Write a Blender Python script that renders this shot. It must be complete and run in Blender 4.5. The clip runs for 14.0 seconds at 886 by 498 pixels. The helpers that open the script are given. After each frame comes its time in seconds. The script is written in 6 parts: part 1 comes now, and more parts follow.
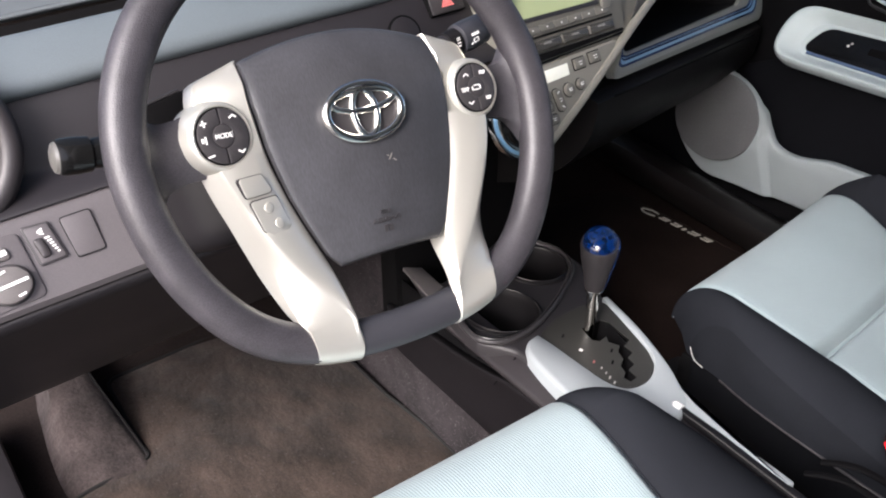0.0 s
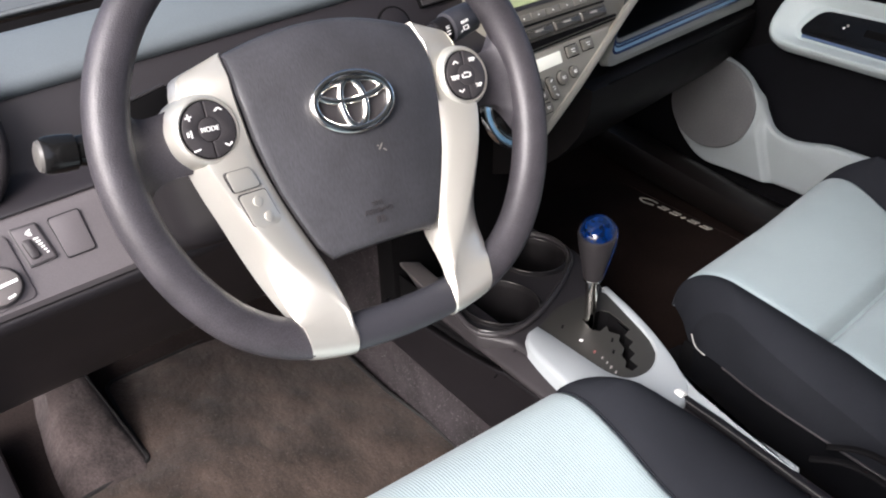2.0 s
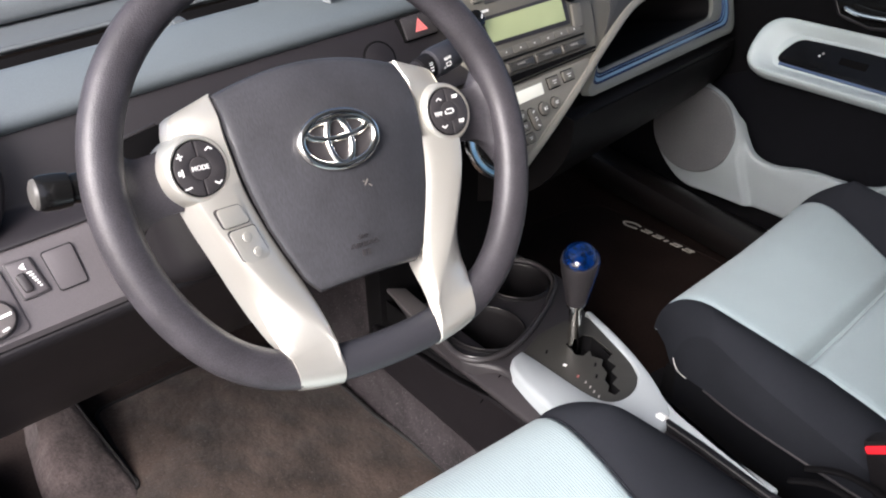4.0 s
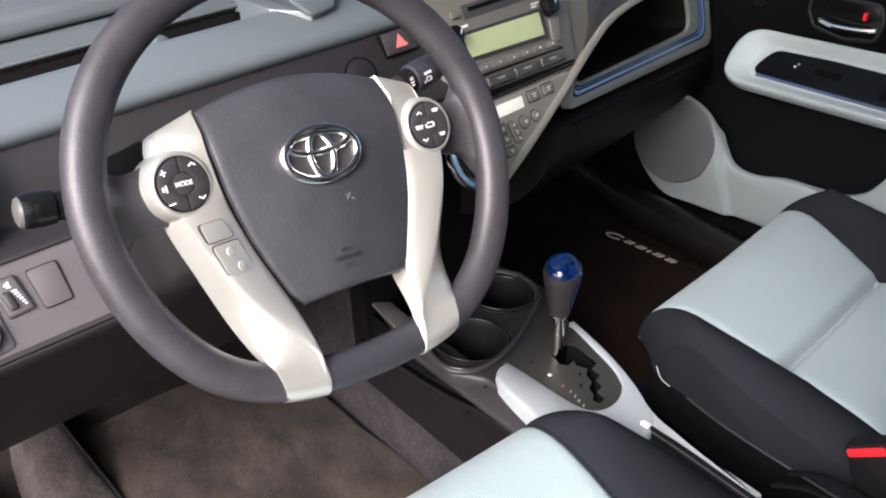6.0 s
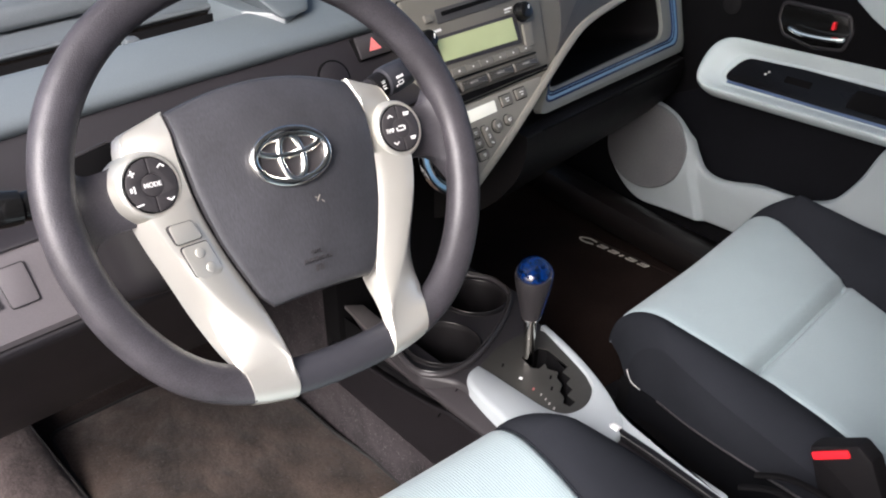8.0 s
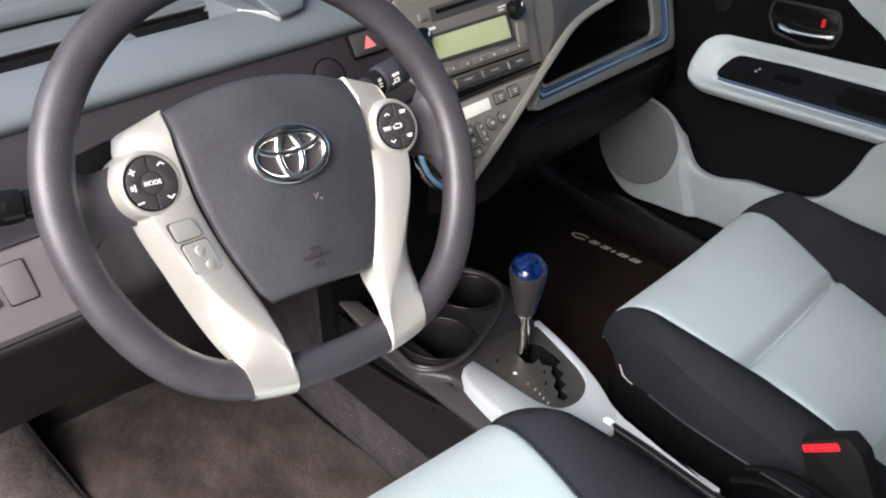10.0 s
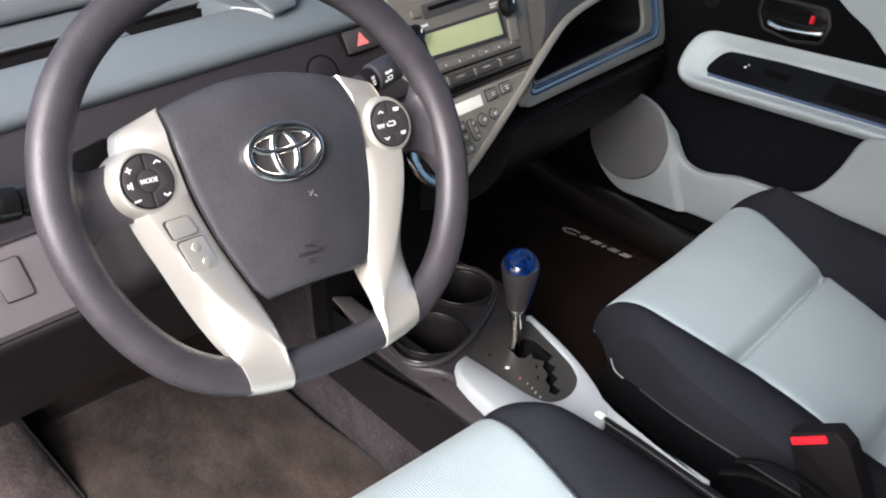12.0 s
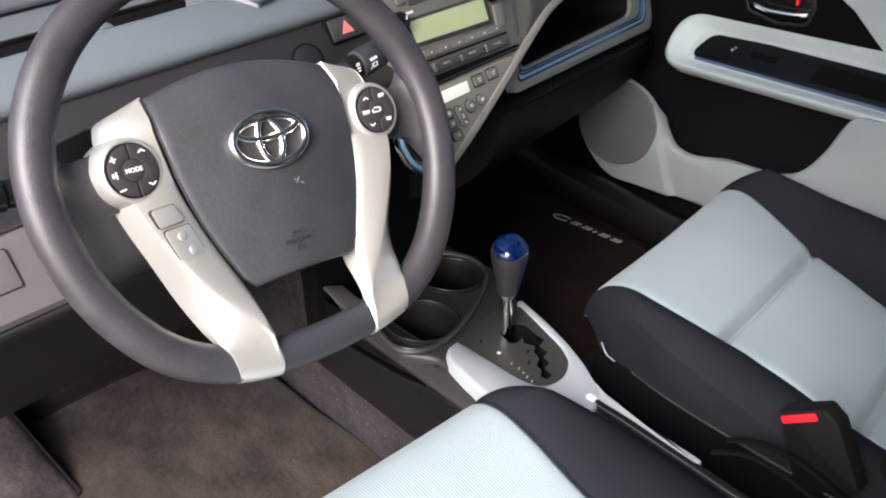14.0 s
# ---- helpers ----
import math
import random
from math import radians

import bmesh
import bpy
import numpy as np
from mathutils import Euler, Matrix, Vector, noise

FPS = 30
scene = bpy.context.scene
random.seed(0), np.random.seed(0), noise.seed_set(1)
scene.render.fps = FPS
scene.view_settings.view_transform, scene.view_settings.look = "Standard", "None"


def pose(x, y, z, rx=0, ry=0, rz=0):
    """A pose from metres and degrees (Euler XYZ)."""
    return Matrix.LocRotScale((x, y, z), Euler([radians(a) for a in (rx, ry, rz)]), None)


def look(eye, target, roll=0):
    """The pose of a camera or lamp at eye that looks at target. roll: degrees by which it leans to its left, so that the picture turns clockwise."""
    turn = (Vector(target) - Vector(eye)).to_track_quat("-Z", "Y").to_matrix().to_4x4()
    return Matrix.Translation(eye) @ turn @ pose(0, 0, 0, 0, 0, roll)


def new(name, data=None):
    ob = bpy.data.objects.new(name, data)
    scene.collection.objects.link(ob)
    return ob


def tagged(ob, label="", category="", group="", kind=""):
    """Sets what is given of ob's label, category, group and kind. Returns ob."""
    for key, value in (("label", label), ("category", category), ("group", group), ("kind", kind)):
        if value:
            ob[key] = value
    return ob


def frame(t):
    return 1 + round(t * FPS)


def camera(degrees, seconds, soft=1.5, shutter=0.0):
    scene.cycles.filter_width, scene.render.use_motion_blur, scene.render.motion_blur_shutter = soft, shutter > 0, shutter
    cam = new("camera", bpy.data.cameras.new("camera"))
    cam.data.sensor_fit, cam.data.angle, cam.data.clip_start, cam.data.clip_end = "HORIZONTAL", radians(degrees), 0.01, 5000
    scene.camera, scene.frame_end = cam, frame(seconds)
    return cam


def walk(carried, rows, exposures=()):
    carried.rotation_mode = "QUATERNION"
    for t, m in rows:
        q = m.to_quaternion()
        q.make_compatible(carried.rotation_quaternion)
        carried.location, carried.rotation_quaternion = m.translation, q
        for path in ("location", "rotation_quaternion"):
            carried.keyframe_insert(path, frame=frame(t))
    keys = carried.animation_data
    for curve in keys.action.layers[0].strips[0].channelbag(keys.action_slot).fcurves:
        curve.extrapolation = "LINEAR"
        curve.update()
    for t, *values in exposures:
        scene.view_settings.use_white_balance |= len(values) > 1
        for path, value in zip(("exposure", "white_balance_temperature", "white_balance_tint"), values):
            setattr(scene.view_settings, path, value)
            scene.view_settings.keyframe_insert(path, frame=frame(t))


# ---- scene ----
cam = camera(53.0, 14.0, soft=2.0)
PATH = [
    (0.0, pose(-0.6921, -0.5200, 0.8752, 59.894, -4.037, -36.601)),
    (0.5, pose(-0.6891, -0.5204, 0.8710, 59.699, -3.371, -36.348)),
    (1.0, pose(-0.6861, -0.5187, 0.8687, 59.760, -3.169, -36.285)),
    (1.5, pose(-0.6828, -0.5169, 0.8655, 59.846, -2.896, -36.670)),
    (2.0, pose(-0.6834, -0.5192, 0.8655, 59.810, -2.694, -37.265)),
    (2.5, pose(-0.6828, -0.5236, 0.8730, 59.561, -2.573, -37.579)),
    (3.0, pose(-0.6876, -0.5253, 0.8816, 60.034, -3.144, -37.653)),
    (5.5, pose(-0.6903, -0.5389, 0.8855, 62.040, -2.117, -38.803)),
    (6.0, pose(-0.6923, -0.5397, 0.8859, 62.104, -2.332, -39.290)),
    (6.5, pose(-0.6906, -0.5512, 0.8881, 62.279, -1.551, -40.024)),
    (7.0, pose(-0.6908, -0.5445, 0.8851, 62.201, -3.087, -40.278)),
    (7.5, pose(-0.6909, -0.5427, 0.8861, 62.166, -3.318, -40.567)),
    (8.0, pose(-0.6898, -0.5462, 0.8872, 62.409, -3.292, -40.420)),
    (10.5, pose(-0.6998, -0.5481, 0.8930, 62.003, -3.363, -41.421)),
    (11.0, pose(-0.7011, -0.5508, 0.8952, 61.739, -2.852, -41.743)),
    (11.5, pose(-0.7041, -0.5505, 0.8974, 61.799, -3.304, -41.843)),
    (12.0, pose(-0.7042, -0.5500, 0.8963, 61.822, -3.676, -41.630)),
    (12.5, pose(-0.7050, -0.5518, 0.8972, 62.062, -3.372, -41.502)),
    (13.0, pose(-0.7050, -0.5525, 0.8947, 62.175, -3.441, -41.276)),
    (13.5, pose(-0.7033, -0.5512, 0.8921, 61.471, -3.123, -41.981)),
    (14.0, pose(-0.7027, -0.5568, 0.8925, 61.324, -2.907, -42.473)),
]
walk(cam, PATH, exposures=[(0.0, 1.38, 5850, 12), (14.0, 1.38, 5850, 12)])

# ---- light: soft daylight through the open driver's door and the windows ----
world = bpy.data.worlds.new("sky")
scene.world = world
world.use_nodes = True
wn = world.node_tree
sky = wn.nodes.new("ShaderNodeTexSky")
sky.sky_type = "NISHITA"
sky.sun_disc = False
sky.air_density, sky.dust_density, sky.ozone_density = 0.5, 7.0, 0.2
sky.sun_elevation, sky.sun_rotation = radians(34), radians(247)
wn.links.new(sky.outputs["Color"], wn.nodes["Background"].inputs["Color"])
wn.nodes["Background"].inputs["Strength"].default_value = 0.16

sun = new("sun", bpy.data.lights.new("sun", "SUN"))
sun.data.energy, sun.data.angle, sun.data.color = 1.5, radians(26), (1.0, 0.95, 0.88)
sun.matrix_world = look((-1.5, -0.64, 1.12), (0.0, 0.0, 0.0))


# ---- materials ----
def material(name, color, rough=0.5, metal=0.0, grain=0.0, grain_size=900.0, stain=0.15, stain_size=9.0,
             coat=0.0, wave=0.0, wave_size=400.0, wave_axis="X", specular=0.5, second=None, sheen=0.0, stretch=(1, 1, 1), speck=0.0, speck_size=700.0, along=(1, 1, 1), relief=0.25, turn=0.0, lump=0.0):
    m = bpy.data.materials.new(name)
    m.use_nodes = True
    t = m.node_tree
    b = t.nodes["Principled BSDF"]
    b.inputs["Metallic"].default_value = metal
    b.inputs["Coat Weight"].default_value = coat
    b.inputs["Specular IOR Level"].default_value = specular
    b.inputs["Sheen Weight"].default_value = sheen
    co = t.nodes.new("ShaderNodeTexCoord")
    big = t.nodes.new("ShaderNodeTexNoise")
    big.inputs["Scale"].default_value, big.inputs["Detail"].default_value = stain_size, 6
    long = t.nodes.new("ShaderNodeMapping")
    long.inputs["Scale"].default_value = stretch
    long.vector_type = "POINT"
    long.inputs["Rotation"].default_value = (0, 0, radians(turn))
    t.links.new(co.outputs["Object"], long.inputs["Vector"])
    t.links.new(long.outputs["Vector"], big.inputs["Vector"])
    fine = t.nodes.new("ShaderNodeTexNoise")
    fine.inputs["Scale"].default_value, fine.inputs["Detail"].default_value = grain_size, 3
    comb = t.nodes.new("ShaderNodeMapping")
    comb.inputs["Scale"].default_value = along
    t.links.new(co.outputs["Object"], comb.inputs["Vector"])
    t.links.new(comb.outputs["Vector"], fine.inputs["Vector"])
    mix = t.nodes.new("ShaderNodeMixRGB")
    dark = second or [c * (1 - stain) for c in color]
    mix.inputs["Color1"].default_value = (*[min(1, c * (1 + 0.5 * stain)) for c in color], 1)
    mix.inputs["Color2"].default_value = (*dark, 1)
    ramp = t.nodes.new("ShaderNodeMapRange")
    ramp.inputs["From Min"].default_value, ramp.inputs["From Max"].default_value = 0.35, 0.68
    t.links.new(big.outputs["Fac"], ramp.inputs["Value"])
    t.links.new(ramp.outputs["Result"], mix.inputs["Fac"])
    base = mix.outputs["Color"]
    if grain > 0:
        g = t.nodes.new("ShaderNodeMixRGB")
        g.blend_type = "MULTIPLY"
        g.inputs["Fac"].default_value = min(1.0, grain)
        r2 = t.nodes.new("ShaderNodeMapRange")
        r2.inputs["From Min"].default_value, r2.inputs["From Max"].default_value = 0.3, 0.7
        r2.inputs["To Min"].default_value, r2.inputs["To Max"].default_value = 0.55, 1.2
        t.links.new(fine.outputs["Fac"], r2.inputs["Value"])
        t.links.new(base, g.inputs["Color1"])
        t.links.new(r2.outputs["Result"], g.inputs["Color2"])
        base = g.outputs["Color"]
    if speck > 0:
        dots = t.nodes.new("ShaderNodeTexNoise")
        dots.inputs["Scale"].default_value, dots.inputs["Detail"].default_value = speck_size, 1
        t.links.new(co.outputs["Object"], dots.inputs["Vector"])
        lint = t.nodes.new("ShaderNodeMapRange")
        lint.inputs["From Min"].default_value, lint.inputs["From Max"].default_value = 0.66, 0.74
        lint.inputs["To Max"].default_value = speck
        t.links.new(dots.outputs["Fac"], lint.inputs["Value"])
        pale = t.nodes.new("ShaderNodeMixRGB")
        pale.inputs["Color2"].default_value = (0.42, 0.40, 0.41, 1)
        t.links.new(lint.outputs["Result"], pale.inputs["Fac"])
        t.links.new(base, pale.inputs["Color1"])
        base = pale.outputs["Color"]
    t.links.new(base, b.inputs["Base Color"])
    rr = t.nodes.new("ShaderNodeMapRange")
    rr.inputs["To Min"].default_value, rr.inputs["To Max"].default_value = max(0.03, rough * 0.85), min(1.0, rough * 1.15)
    t.links.new(big.outputs["Fac"], rr.inputs["Value"])
    t.links.new(rr.outputs["Result"], b.inputs["Roughness"])
    bump = t.nodes.new("ShaderNodeBump")
    bump.inputs["Strength"].default_value, bump.inputs["Distance"].default_value = relief if grain > 0 else 0.04, 0.0006
    t.links.new(fine.outputs["Fac"], bump.inputs["Height"])
    normal = bump
    if lump > 0:
        soft = t.nodes.new("ShaderNodeBump")
        soft.inputs["Strength"].default_value, soft.inputs["Distance"].default_value = 1.0, lump
        t.links.new(big.outputs["Fac"], soft.inputs["Height"])
        t.links.new(bump.outputs["Normal"], soft.inputs["Normal"])
        normal = soft
    if wave > 0:
        w = t.nodes.new("ShaderNodeTexWave")
        w.bands_direction = wave_axis
        w.inputs["Scale"].default_value = wave_size
        w.inputs["Distortion"].default_value = 0.3
        t.links.new(co.outputs["Object"], w.inputs["Vector"])
        b2 = t.nodes.new("ShaderNodeBump")
        b2.inputs["Strength"].default_value, b2.inputs["Distance"].default_value = wave, 0.001
        t.links.new(w.outputs["Fac"], b2.inputs["Height"])
        t.links.new(bump.outputs["Normal"], b2.inputs["Normal"])
        normal = b2
        line = t.nodes.new("ShaderNodeMapRange")
        line.inputs["To Min"].default_value, line.inputs["To Max"].default_value = 0.80, 1.03
        t.links.new(w.outputs["Fac"], line.inputs["Value"])
        rib = t.nodes.new("ShaderNodeMixRGB")
        rib.blend_type = "MULTIPLY"
        rib.inputs["Fac"].default_value = 1.0
        t.links.new(base, rib.inputs["Color1"])
        t.links.new(line.outputs["Result"], rib.inputs["Color2"])
        t.links.new(rib.outputs["Color"], b.inputs["Base Color"])
    t.links.new(normal.outputs["Normal"], b.inputs["Normal"])
    return m


def glow(name, color, strength):
    m = material(name, color, 0.2)
    b = m.node_tree.nodes["Principled BSDF"]
    b.inputs["Emission Color"].default_value = (*color, 1)
    b.inputs["Emission Strength"].default_value = strength
    return m


GRIP = material("smooth_grip", (0.031, 0.031, 0.037), 0.45, grain=0.2)
RIM = material("rim_urethane", (0.044, 0.0408, 0.0465), 0.40, grain=0.8, grain_size=950, stain=0.25, stain_size=45, relief=0.5)
HUB = material("airbag_plastic", (0.043, 0.0432, 0.0485), 0.42, grain=0.5, grain_size=520, stain=0.22, stain_size=26, along=(1.7, 0.45, 1), relief=0.3)
SILVER = material("satin_silver_paint", (0.668, 0.652, 0.592), 0.31, metal=0.68, stain=0.04)
BUTTON = material("button_plastic", (0.035, 0.032, 0.034), 0.45, grain=0.2)
WHITE = material("white_print", (0.82, 0.82, 0.80), 0.5, stain=0.03)
EMBLEM = material("polished_emblem_chrome", (0.90, 0.88, 0.83), 0.16, metal=1.0, stain=0.02)
CHROME = material("chrome", (0.83, 0.81, 0.76), 0.06, metal=1.0, stain=0.02)
DARK = material("dark_trim_plastic", (0.0075, 0.0068, 0.0075), 0.6, grain=0.4, specular=0.15)
FASCIA = material("dark_fascia_plastic", (0.0145, 0.0125, 0.0148), 0.5, grain=0.4)
GLOSS = material("glossy_black_plastic", (0.007, 0.007, 0.007), 0.16, stain=0.1, specular=0.35)
SWITCH = material("dark_switch_plastic", (0.006, 0.006, 0.007), 0.26, stain=0.15, specular=0.2)
SILL = material("brown_black_sill_plastic", (0.0052, 0.0042, 0.0040), 0.36, grain=0.4, stain=0.25, specular=0.35)
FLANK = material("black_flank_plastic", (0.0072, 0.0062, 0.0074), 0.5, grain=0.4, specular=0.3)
# black door plastic with the bluish light on the pocket's back mixed in
WELL = material("bluish_lit_pocket_plastic", (0.0048, 0.0050, 0.0066), 0.6, grain=0.3, specular=0.07)
DUSK = material("dusk_blue_accent", (0.075, 0.110, 0.20), 0.3)
DOORPANEL = material("black_door_plastic", (0.0048, 0.0046, 0.0052), 0.7, grain=0.4, specular=0.03)
SKIRT = material("black_skirt_fabric", (0.0052, 0.0054, 0.0066), 0.95, grain=0.5, grain_size=1600, specular=0.04)
BEAD = material("shiny_dark_plastic", (0.025, 0.024, 0.024), 0.2, stain=0.1, specular=0.4)
# grey of the mirror knob; also paints the lit front edge of the console
CAP = material("grey_knob_and_lit_edge_plastic", (0.110, 0.101, 0.100), 0.5, grain=0.3)
DIM = material("grey_print", (0.34, 0.33, 0.31), 0.5, stain=0.05)
CHARCOAL = material("charcoal_trim_plastic", (0.0255, 0.023, 0.025), 0.5, grain=0.4)
PANEL = material("taupe_grey_panel_plastic", (0.083, 0.075, 0.080), 0.5, grain=0.25, stain=0.08)
DASH = material("blue_grey_dash_plastic", (0.109, 0.128, 0.140), 0.38, grain=0.25, stain=0.07, specular=0.8)
PAD = material("dash_top_plastic", (0.094, 0.106, 0.115), 0.55, grain=0.3, stain=0.08)
RAIL = material("console_rail_plastic", (0.030, 0.0265, 0.0285), 0.45, grain=0.3)
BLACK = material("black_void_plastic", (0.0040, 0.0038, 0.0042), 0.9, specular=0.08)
STACK = material("olive_grey_stack_plastic", (0.255, 0.245, 0.212), 0.5, metal=0.05, stain=0.06)
RADIO = material("radio_plastic", (0.152, 0.143, 0.119), 0.55, stain=0.08)
TRIM = material("champagne_trim_paint", (0.275, 0.262, 0.225), 0.4, metal=0.15, stain=0.05)
BLUE = material("blue_accent_paint", (0.25, 0.45, 0.67), 0.4, metal=0.0, stain=0.05)
NAVY = material("dark_blue_accent", (0.03, 0.05, 0.13), 0.25)
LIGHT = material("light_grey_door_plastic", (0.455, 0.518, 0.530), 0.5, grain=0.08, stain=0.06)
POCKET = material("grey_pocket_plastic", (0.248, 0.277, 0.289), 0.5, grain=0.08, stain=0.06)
SPEAKER = material("speaker_cover_plastic", (0.100, 0.102, 0.108), 0.6, grain=0.5, grain_size=500)
SMOKE = material("smoke_grey_dash_plastic", (0.050, 0.049, 0.049), 0.5, grain=0.3, stain=0.08)
GLOVE = material("black_glove_box_plastic", (0.0072, 0.0066, 0.0068), 0.5, grain=0.4, specular=0.10)
KEY = material("grey_key_plastic", (0.150, 0.143, 0.124), 0.45, stain=0.08)
BAR = material("dark_bar_plastic", (0.062, 0.057, 0.048), 0.32, stain=0.1)
SHELF = material("warm_grey_shelf_plastic", (0.262, 0.270, 0.249), 0.5, grain=0.15, stain=0.06)
CONSOLE = material("pale_console_plastic", (0.345, 0.372, 0.384), 0.5, stain=0.05)
SHIFT = material("dark_shift_plate_plastic", (0.034, 0.033, 0.030), 0.5, stain=0.06, specular=0.3)
PLATE = material("shift_plate_plastic", (0.095, 0.092, 0.086), 0.35, stain=0.06)
FABRIC = material("pale_blue_grey_seat_fabric", (0.333, 0.408, 0.424), 0.9, grain=0.25, grain_size=1500, stain=0.05, wave=0.35, wave_size=112, wave_axis="X", sheen=0.15, specular=0.2)
FABRIC_DARK = material("charcoal_seat_fabric", (0.0150, 0.0162, 0.0200), 0.95, grain=0.5, grain_size=1600, sheen=0.0, specular=0.06)
# charcoal seat fabric made darker: the seat side's shade put into its colour
SIDE_SHADED = material("shaded_charcoal_seat_fabric", (0.0125, 0.0134, 0.0164), 0.95, grain=0.5, grain_size=1600, specular=0.05)
CARPET = material("brown_grey_carpet", (0.050, 0.0365, 0.0295), 1.0, grain=0.6, grain_size=420, stain=0.55, stain_size=15, stretch=(1.2, 0.8, 1), turn=33.0, sheen=0.1, specular=0.1, speck=0.05, speck_size=240, lump=0.012)
REST = material("worn_footrest_carpet", (0.052, 0.041, 0.039), 1.0, grain=0.7, grain_size=300, stain=0.5, stain_size=22, sheen=0.1, specular=0.1, lump=0.010)
TUNNEL = material("grey_tunnel_carpet", (0.0235, 0.0190, 0.0210), 1.0, grain=0.9, grain_size=700, stain=0.5, stain_size=30, sheen=0.1, specular=0.1, speck=0.35, speck_size=480, lump=0.0025)
FOOTWELL = material("footwell_carpet", (0.022, 0.0165, 0.0152), 1.0, grain=0.9, grain_size=420, stain=0.35, specular=0.1)
# passenger side carpet: the footwell's shade is put into its near-black brown
CARPET_SHADED = material("shaded_brown_carpet", (0.0112, 0.0070, 0.0058), 1.0, grain=0.9, grain_size=420, stain=0.3, specular=0.06)
STITCH = material("dark_binding", (0.0065, 0.0055, 0.0055), 0.9, grain=0.4)
HAZARD = material("pale_red_print", (0.80, 0.20, 0.19), 0.5)
RED = material("red_plastic", (0.85, 0.02, 0.03), 0.3)
REDLINE = material("red_print", (0.30, 0.09, 0.08), 0.5)
GLASSBLUE = material("blue_knob_resin", (0.0015, 0.017, 0.095), 0.04, coat=0.6, stain=0.5, stain_size=120, second=(0.0005, 0.003, 0.016))
LCD = glow("green_lcd", (0.36, 0.40, 0.21), 0.10)
LCD2 = glow("pale_lcd", (0.72, 0.70, 0.60), 0.20)
ASPHALT = material("asphalt", (0.10, 0.10, 0.10), 0.9, grain=0.8, grain_size=60)
HEADLINER = material("headliner_cloth", (0.45, 0.44, 0.42), 0.95, grain=0.3)




def pane(name, tint):
    """Thin window glass: it lets tinted light through and mirrors a little."""
    m = bpy.data.materials.new(name)
    m.use_nodes = True
    gt = m.node_tree
    gt.nodes.remove(gt.nodes["Principled BSDF"])
    clear, shine, join = gt.nodes.new("ShaderNodeBsdfTransparent"), gt.nodes.new("ShaderNodeBsdfGlossy"), gt.nodes.new("ShaderNodeMixShader")
    clear.inputs["Color"].default_value = (*tint, 1)
    shine.inputs["Roughness"].default_value = 0.02
    join.inputs["Fac"].default_value = 0.06
    gt.links.new(clear.outputs["BSDF"], join.inputs[1])
    gt.links.new(shine.outputs["BSDF"], join.inputs[2])
    gt.links.new(join.outputs["Shader"], gt.nodes["Material Output"].inputs["Surface"])
    return m


SCREEN = pane("tinted_windscreen_glass", (0.70, 0.75, 0.73))
GLASS = pane("tinted_side_glass", (0.84, 0.88, 0.87))


# ---- building helpers ----
def part(name, bm, mat, parent=None, label="", smooth=True):
    bmesh.ops.recalc_face_normals(bm, faces=bm.faces)
    me = bpy.data.meshes.new(name)
    bm.to_mesh(me)
    bm.free()
    me.materials.append(mat)
    if smooth:
        me.shade_smooth()
        me.set_sharp_from_angle(angle=radians(38))
    ob = new(name, me)
    ob.parent = parent
    if label:
        ob["label"] = label
    return ob


def thing(name, label, category, place=None, group="", kind=""):
    ob = new(name)
    ob.empty_display_size = 0.02
    if place is not None:
        ob.matrix_world = place
    return tagged(ob, label, category, group, kind)


def axes(origin, a, b, c=None):
    """The matrix of a plane: a to its right, b up in it, its normal towards the viewer."""
    a = Vector(a).normalized()
    b = Vector(b)
    b = (b - a * a.dot(b)).normalized()
    c = a.cross(b)
    m = Matrix((a, b, c)).transposed().to_4x4()
    m.translation = origin
    return m


def smooth_line(points, n, closed=False):
    """n points on a Catmull-Rom line through the control points."""
    p = [Vector(q) for q in points]
    k = len(p)
    out = []
    spans = k if closed else k - 1
    for i in range(n):
        s = i / (n if closed else n - 1) * spans
        j = min(int(s), spans - 1)
        f = s - j
        if closed:
            a, b, c, d = (p[(j + e) % k] for e in (-1, 0, 1, 2))
        else:
            a, b, c, d = (p[max(0, min(k - 1, j + e))] for e in (-1, 0, 1, 2))
        out.append(0.5 * (2 * b + (c - a) * f + (2 * a - 5 * b + 4 * c - d) * f * f + (3 * b - a - 3 * c + d) * f ** 3))
    return out


def round_poly(points, r, seg=5):
    """A polygon's outline with its corners rounded; r is one radius or one a corner."""
    p = [Vector((q[0], q[1])) for q in points]
    out = []
    for i, q in enumerate(p):
        a, b = p[i - 1], p[(i + 1) % len(p)]
        ri = r[i] if isinstance(r, (list, tuple)) else r
        da, db = (a - q), (b - q)
        half = da.angle(db) / 2
        cut = min(ri / max(math.tan(half), 0.05), 0.48 * da.length, 0.48 * db.length)
        s, e = q + da.normalized() * cut, q + db.normalized() * cut
        for k in range(seg + 1):
            f = k / seg
            out.append((1 - f) ** 2 * s + 2 * f * (1 - f) * q + f * f * e)
    return out


def oval(cx, cy, rx, ry, n=32, turn=0.0):
    ct, st = math.cos(turn), math.sin(turn)
    pts = []
    for i in range(n):
        a = 2 * math.pi * i / n
        x, y = rx * math.cos(a), ry * math.sin(a)
        pts.append(Vector((cx + x * ct - y * st, cy + x * st + y * ct)))
    return pts


